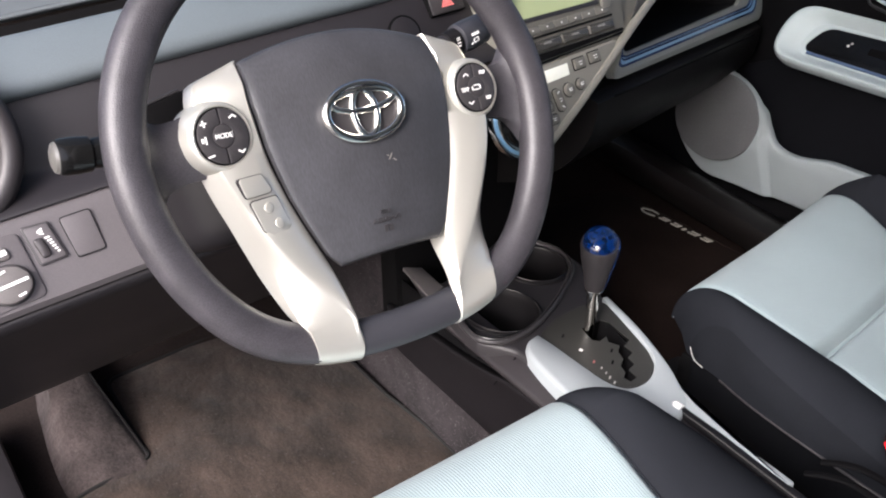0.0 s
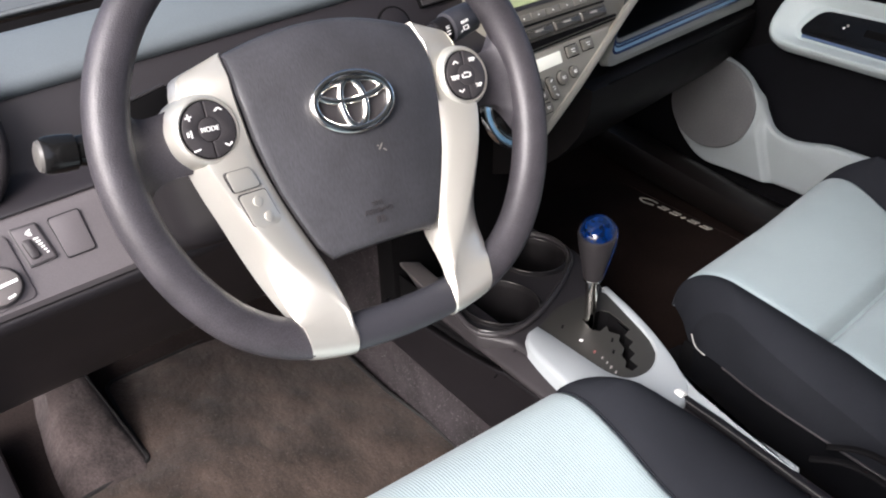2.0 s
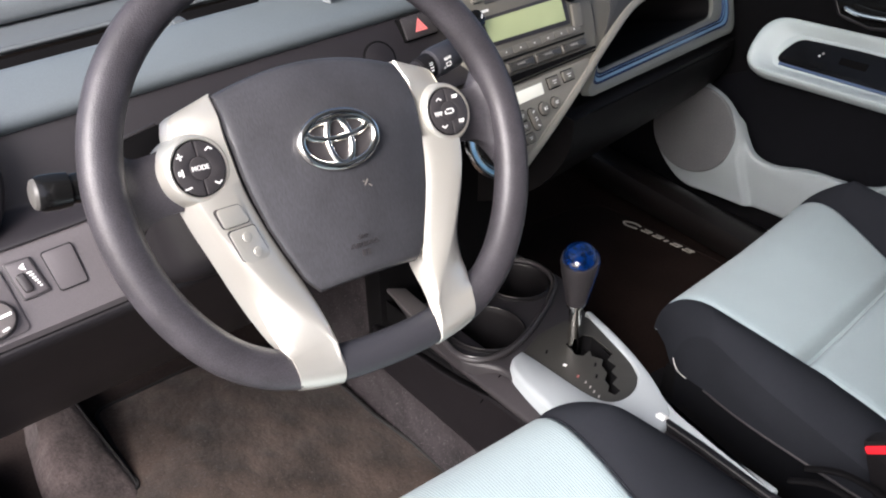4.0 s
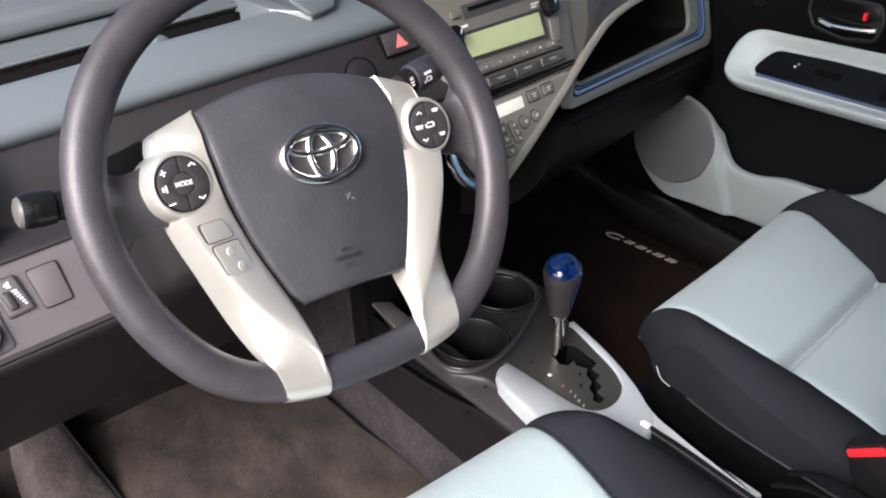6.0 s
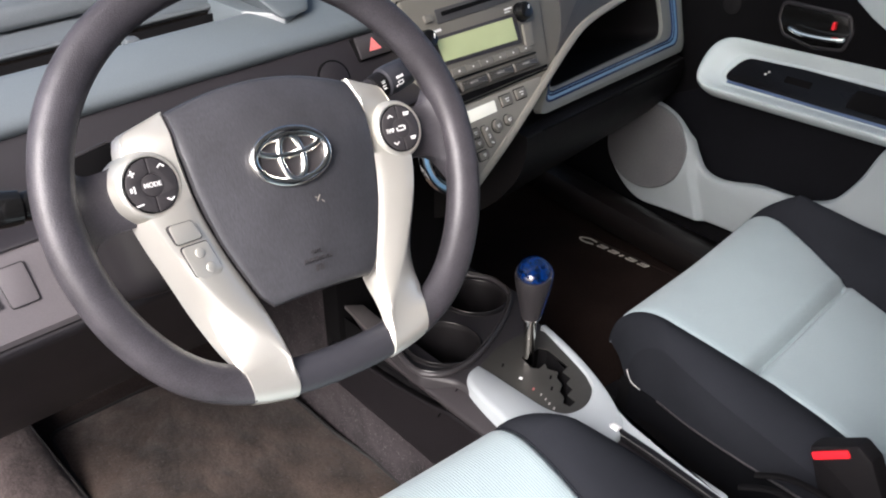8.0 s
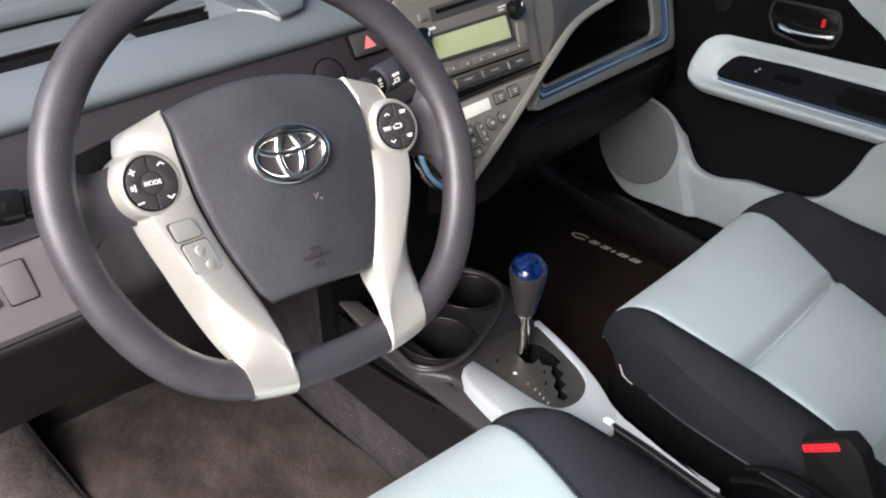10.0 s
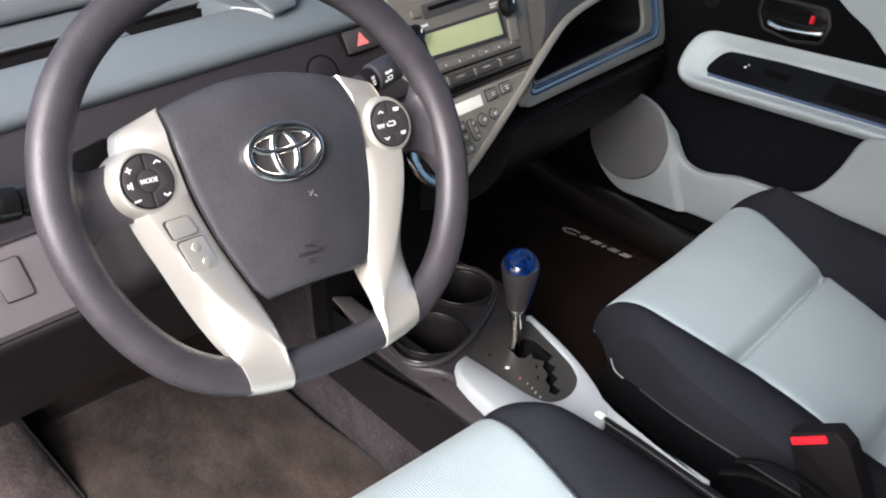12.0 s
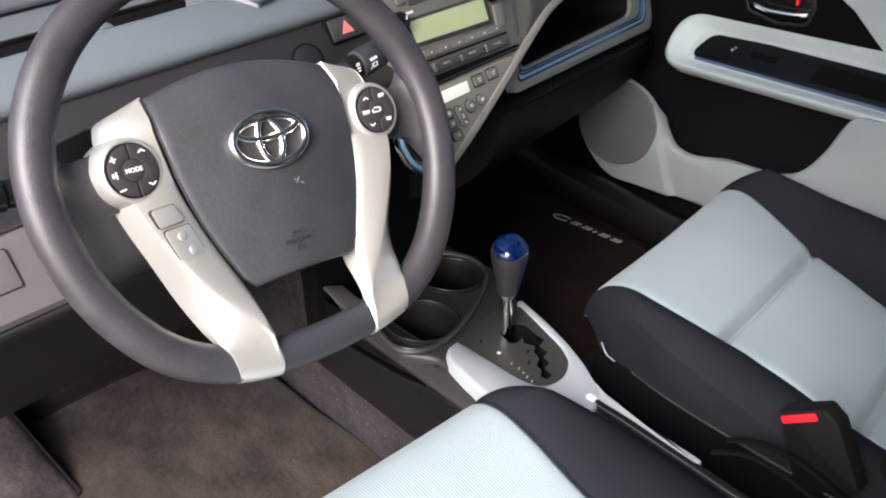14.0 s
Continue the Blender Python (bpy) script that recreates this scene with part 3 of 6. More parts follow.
# climate panel
bm = bmesh.new()
slab(bm, round_poly([(-0.075, -0.0685), (0.108, -0.0670), (0.095, -0.079), (-0.055, -0.152), (-0.075, -0.152)], [0.003, 0.003, 0.004, 0.006, 0.003]), -0.002, 0.003, bevel=0.0012)
climate = part("climate_panel", bm, STACK, stack, "champagne-grey triangular climate panel")
bm = bmesh.new()
slab(bm, round_poly([(-0.040, -0.0748), (0.0130, -0.0742), (0.0117, -0.0876), (-0.040, -0.0888)], 0.0015), 0.003, 0.0042, bevel=0.0006)
part("display", bm, LCD2, climate, "pale grey climate display")
for x, y, w, h in ((0.0315, -0.0790, 0.0105, 0.0072), (0.0585, -0.0777, 0.0105, 0.0072)):
    bm = bmesh.new()
    slab(bm, round_poly([(x - w, y + h), (x + w, y + h), (x + w, y - h), (x - w, y - h)], 0.0012), 0.002, 0.0034)
    part("key_joint", bm, BLACK, climate)
    bm = bmesh.new()
    slab(bm, round_poly([(x - w + 0.0012, y + h - 0.0012), (x + w - 0.0012, y + h - 0.0012), (x + w - 0.0012, y - h + 0.0012), (x - w + 0.0012, y - h + 0.0012)], 0.0012), 0.0030, 0.006, bevel=0.001)
    b = part("square_button", bm, KEY, climate)
    bars("mark", [(x, y + 0.0015, 0.006, 0.0010, 0), (x, y - 0.0015, 0.004, 0.0010, 0)], pose(0, 0, 0.0061), WHITE, b)
for x, y, r in ((0.0235, -0.1015, 0.0072), (0.0030, -0.1034, 0.0085)):
    bm = bmesh.new()
    slab(bm, oval(x, y, r, r, 28), 0.002, 0.0034)
    part("key_joint", bm, BLACK, climate)
    bm = bmesh.new()
    slab(bm, oval(x, y, r - 0.001, r - 0.001, 28), 0.0030, 0.0075, bevel=0.0015)
    b = part("round_button", bm, KEY, climate)
    bars("mark", [(x, y + 0.001, 0.0045, 0.0009, 10), (x, y - 0.0012, 0.0045, 0.0009, 10), (x - 0.0022, y, 0.0009, 0.003, 10)], pose(0, 0, 0.0076), WHITE, b)
bm = bmesh.new()
slab(bm, round_poly([(-0.0245, -0.0965), (-0.0115, -0.0965), (-0.0085, -0.1240), (-0.0215, -0.1240)], 0.0068), 0.002, 0.0034)
part("key_joint", bm, BLACK, climate)
bm = bmesh.new()
slab(bm, round_poly([(-0.0236, -0.0974), (-0.0124, -0.0974), (-0.0094, -0.1231), (-0.0206, -0.1231)], 0.0058), 0.0030, 0.0072, bevel=0.0015)
b = part("rocker_button", bm, KEY, climate)
bars("mark", [(-0.0178, -0.1018, 0.004, 0.0014, 30), (-0.0168, -0.1090, 0.0035, 0.0009, 0), (-0.0165, -0.1117, 0.0035, 0.0009, 30), (-0.0155, -0.1185, 0.004, 0.0014, -30)], pose(0, 0, 0.0073), WHITE, b)
for x, y in ((-0.0355, -0.1015), (-0.0355, -0.1140), (-0.0335, -0.1285)):
    bm = bmesh.new()
    slab(bm, round_poly([(x - 0.009, y + 0.0058), (x + 0.009, y + 0.0062), (x + 0.009, y - 0.0058), (x - 0.009, y - 0.0062)], 0.003), 0.002, 0.0034)
    part("key_joint", bm, BLACK, climate)
    bm = bmesh.new()
    slab(bm, round_poly([(x - 0.008, y + 0.0048), (x + 0.008, y + 0.0052), (x + 0.008, y - 0.0048), (x - 0.008, y - 0.0052)], 0.003), 0.003, 0.0065, bevel=0.001)
    b = part("small_button", bm, KEY, climate)
    bars("mark", [(x, y + 0.001, 0.005, 0.0008, 0), (x, y - 0.001, 0.003, 0.0008, 0)], pose(0, 0, 0.0066), WHITE, b)
# round selector with a blue ring, half behind the wheel
for r0, r1, h, mat, nm in ((0.0, 0.040, 0.004, CHROME, "outer_ring"), (0.0, 0.0370, 0.006, BLUE, "blue_ring"), (0.0, 0.0335, 0.008, CHROME, "inner_ring"), (0.0, 0.0300, 0.016, GLOSS, "dial")):
    bm = bmesh.new()
    slab(bm, oval(-0.083, -0.117, r1, r1, 40), -0.002, h, bevel=0.0015)
    part(nm, bm, mat, stack)
# hazard switch and round plug in the fascia
hz = axes((-0.113, 0.2282, 0.6312), (0.992, 0, 0.124), (-0.109, 0.477, 0.872))
hazard = thing("hazard_switch", "black square hazard switch with a red triangle in the fascia", "switch", hz)
bm = bmesh.new()
slab(bm, round_poly([(-0.022, 0.0135), (0.022, 0.0135), (0.022, -0.0135), (-0.022, -0.0135)], 0.002), -0.02, 0.0015, bevel=0.001)
part("surround", bm, BLACK, hazard)
bm = bmesh.new()
slab(bm, round_poly([(-0.0208, 0.0122), (0.0208, 0.0122), (0.0208, -0.0122), (-0.0208, -0.0122)], 0.002), 0.0012, 0.0035, bevel=0.0015)
part("button", bm, BUTTON, hazard)
tri = bmesh.new()
outer, inner = [(0.0, 0.0080), (-0.0082, -0.0062), (0.0082, -0.0062)], [(0.0, 0.0045), (-0.0050, -0.0044), (0.0050, -0.0044)]
vo = [tri.verts.new((x, y, 0.0038)) for x, y in outer]
vi = [tri.verts.new((x, y, 0.0038)) for x, y in inner]
for i in range(3):
    tri.faces.new((vo[i - 1], vo[i], vi[i], vi[i - 1]))
c3 = [tri.verts.new((x * 0.88, y * 0.88 - 0.0002, 0.0038)) for x, y in inner]
tri.faces.new(c3)
part("triangle", tri, HAZARD, hazard, "pale red warning triangle", smooth=False)
kp = axes((-0.168, 0.2200, 0.6045), (0.992, 0, 0.124), (-0.109, 0.477, 0.872))
plug = thing("start_button", "round black button in the dark fascia", "button", kp)
bm = bmesh.new()
slab(bm, oval(0, 0, 0.0195, 0.0195, 36), -0.02, 0.0012, bevel=0.001)
part("bezel", bm, BLACK, plug)
bm = bmesh.new()
slab(bm, oval(0, 0, 0.0172, 0.0172, 36), 0.0010, 0.0017, bevel=0.0005)
part("cap", bm, FASCIA, plug)

# ---- passenger side of the dash: open shelf with a blue line ----
SH = axes((0.385, 0.274, 0.530), (0.464, 0.133, -0.009), (0, 0.25, 0.97))
shelf = thing("dash_shelf", "open black dash shelf framed in grey with a blue line", "dash shelf", SH)
SHELF_R = [0.012, 0.026, 0.04, 0.03, 0.02, 0.03, 0.03, 0.02]
hole = round_poly([(-0.240, 0.006), (0.190, 0.010), (0.178, 0.075), (0.165, 0.18), (0.10, 0.18), (0.012, 0.102), (-0.095, 0.088), (-0.175, 0.060)], SHELF_R, 7)
line_in = round_poly([(-0.246, 0.002), (0.229, 0.001), (0.220, 0.075), (0.203, 0.19), (0.098, 0.19), (0.009, 0.105), (-0.096, 0.091), (-0.179, 0.062)], SHELF_R, 7)
line_out = round_poly([(-0.250, -0.0085), (0.252, -0.0105), (0.246, 0.075), (0.223, 0.20), (0.095, 0.20), (0.006, 0.109), (-0.098, 0.095), (-0.184, 0.065)], SHELF_R, 7)
rim1 = round_poly([(-0.262, -0.022), (0.287, -0.029), (0.280, 0.075), (0.25, 0.215), (0.09, 0.215), (0.002, 0.115), (-0.10, 0.101), (-0.190, 0.070)], SHELF_R, 7)


def ring_plate(inner, outer, low, high, dish=0.0):
    """A frame between two outlines with the same number of points."""
    b = bmesh.new()
    n = len(inner)
    lines = [[(p.x, p.y, low) for p in inner], [(p.x, p.y, high - dish) for p in inner],
             [(p.x * 0.5 + q.x * 0.5, p.y * 0.5 + q.y * 0.5, high) for p, q in zip(inner, outer)],
             [(q.x, q.y, high - dish) for q in outer], [(q.x, q.y, low) for q in outer]]
    skin(b, [[line[i] for line in lines] for i in range(n)] + [[line[0] for line in lines]])
    bmesh.ops.remove_doubles(b, verts=b.verts, dist=1e-6)
    return b


part("inner_lip", ring_plate(hole, line_in, -0.006, 0.003, 0.002), SHELF, shelf, "warm grey inner lip")
part("frame", ring_plate(line_out, rim1, -0.012, 0.003, 0.003), SHELF, shelf, "warm grey shelf frame")
part("blue_line", ring_plate(line_in, line_out, -0.004, 0.0022, 0.0004), BLUE, shelf, "light blue inlaid line")
for some in (line_in, [p.lerp(q, 0.34) for p, q in zip(line_in, line_out)], line_out):
    bm = bmesh.new()
    tube(bm, [(p.x, p.y, 0.0012) for p in some], 0.0020, 6, closed=True)
    part("dark_groove", bm, NAVY, shelf)
bm = bmesh.new()
skin(bm, [[(p.x, p.y, -0.005) for p in hole], [(p.x, p.y, -0.18) for p in hole]], closed=True)
bm.faces.new([v for v in bm.verts if v.co.z < -0.1])
part("tray", bm, DARK, shelf)
# glove box below
glove = thing("glove_box", "closed black glove box under the dash shelf", "glove box", SH)
bm = bmesh.new()
prof = [(-0.030, -0.012), (-0.036, -0.004), (-0.045, 0.004), (-0.09, -0.012), (-0.13, -0.06), (-0.15, -0.13), (-0.155, -0.25)]
prof = [tuple(p)[:2] for p in smooth_line([(u, v, 0) for u, v in prof], 18)] + [(-0.10, -0.25), (-0.034, -0.24)]
skin(bm, [[(x + 0.10 * b * (1 if x < 0 else 0), b, c) for b, c in prof] for x in np.linspace(-0.30, 0.27, 12)], closed=True, caps=True)
part("body", bm, GLOVE, glove)
bm = bmesh.new()
tube(bm, [(x, -0.0415 - 0.016 * (x + 0.2), 0.0035) for x in np.linspace(-0.26, 0.24, 12)], 0.0014, 6)
part("lid_seam", bm, BLACK, glove)


# ---- steering wheel: its plane leans back from the driver ----
TILT = 28.46
WH = axes((-0.36, 0.0, 0.62), (1, 0, 0), (0, math.sin(radians(TILT)), math.cos(radians(TILT))))
wheel = thing("steering_wheel", "charcoal steering wheel with satin silver spokes and button pods", "steering wheel", WH)


def rim_point(a):
    """Centre line of the rim: a little squat, and flattened at the bottom."""
    x, y = 0.1714 * math.cos(a), 0.1714 * math.sin(a)
    if y > 0:
        y *= 0.916
    if y < -0.0985:
        y = -0.0985 - 0.0719 * math.tanh((-y - 0.0985) / 0.0719)
    return Vector((x, y, -0.0036))


def rim_arc(a0, a1, radius, n):
    """A stretch of the rim, its section a little deeper than wide, with a soft ridge towards the driver."""
    b = bmesh.new()
    line = [rim_point(radians(a)) for a in np.linspace(a0, a1, n)]
    rows = []
    for i, p in enumerate(line):
        d = (line[min(i + 1, n - 1)] - line[max(i - 1, 0)]).normalized()
        out = Vector((d.y, -d.x, 0))
        row = []
        for k in range(28):
            q = 2 * math.pi * k / 28
            r = radius * (1 + 0.045 * math.cos(3 * (q - 0.62)))
            row.append(p + out * (r * math.cos(q)) + Vector((0, 0, r * 1.03 * math.sin(q))))
        rows.append(row)
    skin(b, rows, closed=True, caps=True)
    return b


part("rim", rim_arc(-64, 244, 0.0146, 150), RIM, wheel, "charcoal grained rim")
part("lower_grip", rim_arc(-107, -73, 0.0140, 24), GRIP, wheel, "smooth blue-black lower grip")


def hub_half(v):
    """Half width of the airbag cover at a height."""
    pts = ((-0.097, 0.0475), (-0.085, 0.0527), (-0.06, 0.0630), (-0.04, 0.0702), (-0.02, 0.0750), (0.0, 0.0785), (0.03, 0.0805), (0.05, 0.0795), (0.075, 0.0770))
    return float(np.interp(v, [p[0] for p in pts], [p[1] for p in pts]))


def hub_lift(s_, f):
    """Dome of the airbag cover, which rolls back at its top."""
    return 0.001 + 0.0095 * (1 - s_ * s_) * (0.55 + 0.45 * math.sin(math.pi * min(1, f * 1.05))) - 0.0155 * max(0.0, (f - 0.70) / 0.30) ** 2


# airbag cover: a domed shield
bm = bmesh.new()
hub_rows = []
for f in np.concatenate(([0.0, 0.008, 0.02], np.linspace(0.04, 0.96, 30), [0.98, 0.992, 1.0])):
    row = []
    for s_ in np.concatenate(([-1, -0.985, -0.96], np.linspace(-0.92, 0.92, 27), [0.96, 0.985, 1])):
        top, bot = 0.0605 + 0.0130 * (1 - s_ * s_), -0.0965 + 0.002 * (1 - s_ * s_)
        v = bot + f * (top - bot)
        corner = 1 - 0.10 * max(0.0, 1 - f / 0.06) * abs(s_) ** 3
        edge = min(1.0, (1 - abs(s_)) / 0.028, f / 0.035, (1 - f) / 0.03)
        lift = hub_lift(s_, f) + 0.0045 * math.sqrt(max(0.0, 1 - (1 - edge) ** 2))
        row.append((s_ * hub_half(v) * corner, v, lift))
    hub_rows.append(row)
skin(bm, hub_rows)
hub = part("airbag_cover", bm, HUB, wheel, "charcoal grained airbag cover with a scuff")
sld = hub.modifiers.new("thickness", "SOLIDIFY")
sld.thickness, sld.offset = 0.022, -1
for row_v, text, size in ((-0.0650, "SRS", 0.0050), (-0.0706, "AIRBAG", 0.0056)):
    writing("embossed_lettering", text, size, pose(-0.0035, row_v, 0.0053 + hub_lift(0, (row_v + 0.0965) / 0.168), 8) @ Matrix.Diagonal((1.30, 0.9, 1, 1)), BUTTON, hub, 0.0003)
bars("embossed_bar", [(-0.0022, 0, 0.0028, 0.005, 0), (0.0022, 0, 0.0032, 0.005, 0)], pose(-0.0035, -0.0770, 0.0050 + hub_lift(0, 0.12), 10), BUTTON, hub, 0.0005)
bars("scuff", [(0.0, 0.0, 0.0055, 0.0009, 50), (0.003, -0.0028, 0.003, 0.0008, -40), (-0.002, 0.001, 0.002, 0.0006, -30)], pose(0.0100, -0.0265, 0.0056 + hub_lift(0.1, 0.42)), TRIM, hub, 0.0002)

# emblem: plain chrome ovals
EM = pose(-0.0030, 0.0092, 0.0163) @ Matrix.Diagonal((0.935, 0.875, 1, 1))
emblem = part("emblem", (lambda b: tube(b, [(p.x, p.y, 0.0) for p in oval(0, 0, 0.0335, 0.0225, 48)], 0.0040, 12, flat=0.9, closed=True))(bmesh.new()), EMBLEM, wheel, "plain chrome oval emblem")
emblem.matrix_local = EM
for rx, ry, cy in ((0.0105, 0.0195, -0.001), (0.0275, 0.0085, 0.0095)):
    bm = bmesh.new()
    tube(bm, [(p.x, p.y, 0.0) for p in oval(0, cy, rx, ry, 40)], 0.0031, 10, flat=0.9, closed=True)
    part("oval", bm, EMBLEM, emblem)
bm = bmesh.new()
slab(bm, oval(0, 0, 0.033, 0.022, 40), -0.003, -0.0012)
part("backing", bm, BUTTON, emblem)


def spoke(side):
    """Silver trim beside the airbag cover: a front face that narrows to a point along a crease, and a side face that
    twists forward below it and wraps the rim."""
    # height; inner edge, crease, outer edge, back edge; their lifts
    rows = [(0.0618, 0.0797, 0.0803, 0.0806, 0.081, -0.0115, -0.0120, -0.0128, -0.020), (0.0565, 0.0800, 0.0950, 0.0965, 0.097, -0.009, -0.0130, -0.0145, -0.022),
            (0.0510, 0.0803, 0.1095, 0.1120, 0.113, -0.006, -0.0128, -0.0150, -0.024), (0.0440, 0.0808, 0.1135, 0.1160, 0.118, -0.002, -0.0110, -0.0130, -0.022),
            (0.0340, 0.0812, 0.1150, 0.1180, 0.1205, -0.001, -0.0085, -0.0110, -0.020), (0.0150, 0.0805, 0.1150, 0.1190, 0.123, 0.0005, -0.0020, -0.0060, -0.018),
            (-0.012, 0.0778, 0.1130, 0.1170, 0.1225, 0.0010, 0.0040, -0.0010, -0.016), (-0.030, 0.0735, 0.1075, 0.1120, 0.1180, 0.0015, 0.0065, 0.0005, -0.016),
            (-0.050, 0.0672, 0.0995, 0.1055, 0.1115, 0.0010, 0.0070, 0.0005, -0.016), (-0.069, 0.0600, 0.0900, 0.0985, 0.1050, 0.0005, 0.0070, -0.0016, -0.018),
            (-0.089, 0.0525, 0.0785, 0.0930, 0.0985, 0.0012, 0.0073, -0.0036, -0.018), (-0.105, 0.0490, 0.0675, 0.0905, 0.0937, 0.0052, 0.0090, -0.0020, -0.014),
            (-0.120, 0.0470, 0.0575, 0.0880, 0.0892, 0.0097, 0.0111, 0.0040, -0.007), (-0.133, 0.0452, 0.0492, 0.0838, 0.0841, 0.0118, 0.0124, 0.0082, 0.0015)]
    table = np.array(rows)
    heights = np.concatenate((np.linspace(0.0618, -0.124, 74), np.linspace(-0.1265, -0.133, 4)))
    slopes = np.gradient(table[:, 1:], table[:, 0], axis=0)

    def row_at(v):
        """One row of the table, eased between its neighbours."""
        k = min(len(table) - 2, max(0, int(np.searchsorted(-table[:, 0], -v)) - 1))
        h = table[k + 1, 0] - table[k, 0]
        q = (v - table[k, 0]) / h
        a, c = 2 * q ** 3 - 3 * q ** 2 + 1, q ** 3 - 2 * q ** 2 + q
        return a * table[k, 1:] + (1 - a) * table[k + 1, 1:] + h * (c * slopes[k] + (q ** 3 - q ** 2) * slopes[k + 1])

    sections = []
    ring = [rim_point(radians(q)) for q in np.linspace(-90, -30, 121)]

    def over_rim(u, v, w):
        """Lift a point so that the trim lies on the rim where they cross."""
        d = min(math.hypot(u - p.x, v - p.y) for p in ring)
        top = -0.0036 + (math.sqrt(0.0158 ** 2 - d * d) if d < 0.0150 else 0.00496 - 3.0 * (d - 0.0150))
        return 0.5 * (w + top + math.sqrt((w - top) ** 2 + 0.0024 ** 2)) if w - top < 0.008 else w

    for v in heights:
        ui, uc, uo, ub, wi, wc, wo, wb = [float(q) for q in row_at(v)]
        wall = 0.020 - 0.012 * min(1.0, max(0.0, (-0.100 - v) / 0.03))
        pts = [(ui - 0.002, wi - wall), (ui, wi - 0.0014), (ui + 0.0013, wi)]
        pts += [(ui + (uc - ui) * f, wi + (wc - wi) * f + 0.0012 * math.sin(math.pi * f)) for f in (0.3, 0.65)]
        pts += [(uc - 0.0014 * min(1, (uc - ui) / 0.01), wc - 0.0001), (uc + 0.0010, wc - 0.0006)]
        pts += [(uc + (uo - uc) * f, wc + (wo - wc) * f + 0.0006 * math.sin(math.pi * f)) for f in (0.35, 0.7)]
        pts += [(uo - 0.0012 * min(1, (uo - uc) / 0.004), wo + 0.0003), (uo, wo - 0.0012), (ub, wb)]
        sections.append([(side * u, v, over_rim(u, v, w) if 0 < n < 11 else w) for n, (u, w) in enumerate(pts)])
    # round the rim: the same columns, laid on the tube
    last = [abs(p[0]) for p in sections[-1]]
    for turn in (-40, -24, -8, 8, 24, 40, 56, 70, 82, 93, 102):
        outer = float(np.interp(turn, (-40, 10, 102), (0.0832, 0.0815, 0.0792)))
        row = []
        for n, u in enumerate(last):
            f = (u - last[0]) / (last[-1] - last[0])
            u2 = last[0] + (outer - last[0]) * f
            centre = rim_point(-math.acos(u2 / 0.1714))
            r = 0.0138 if n in (0, len(last) - 1) else 0.0158
            v, w = centre.y - r * math.sin(radians(turn)), centre.z + r * math.cos(radians(turn))
            old = sections[77][n]
            if turn < 0:
                w = max(w, old[2] + (centre.z + r - old[2]) * (turn + 56) / 56)
            row.append((side * u2, v, w))
        sections.append(row)
    b = bmesh.new()
    skin(b, sections)
    return b


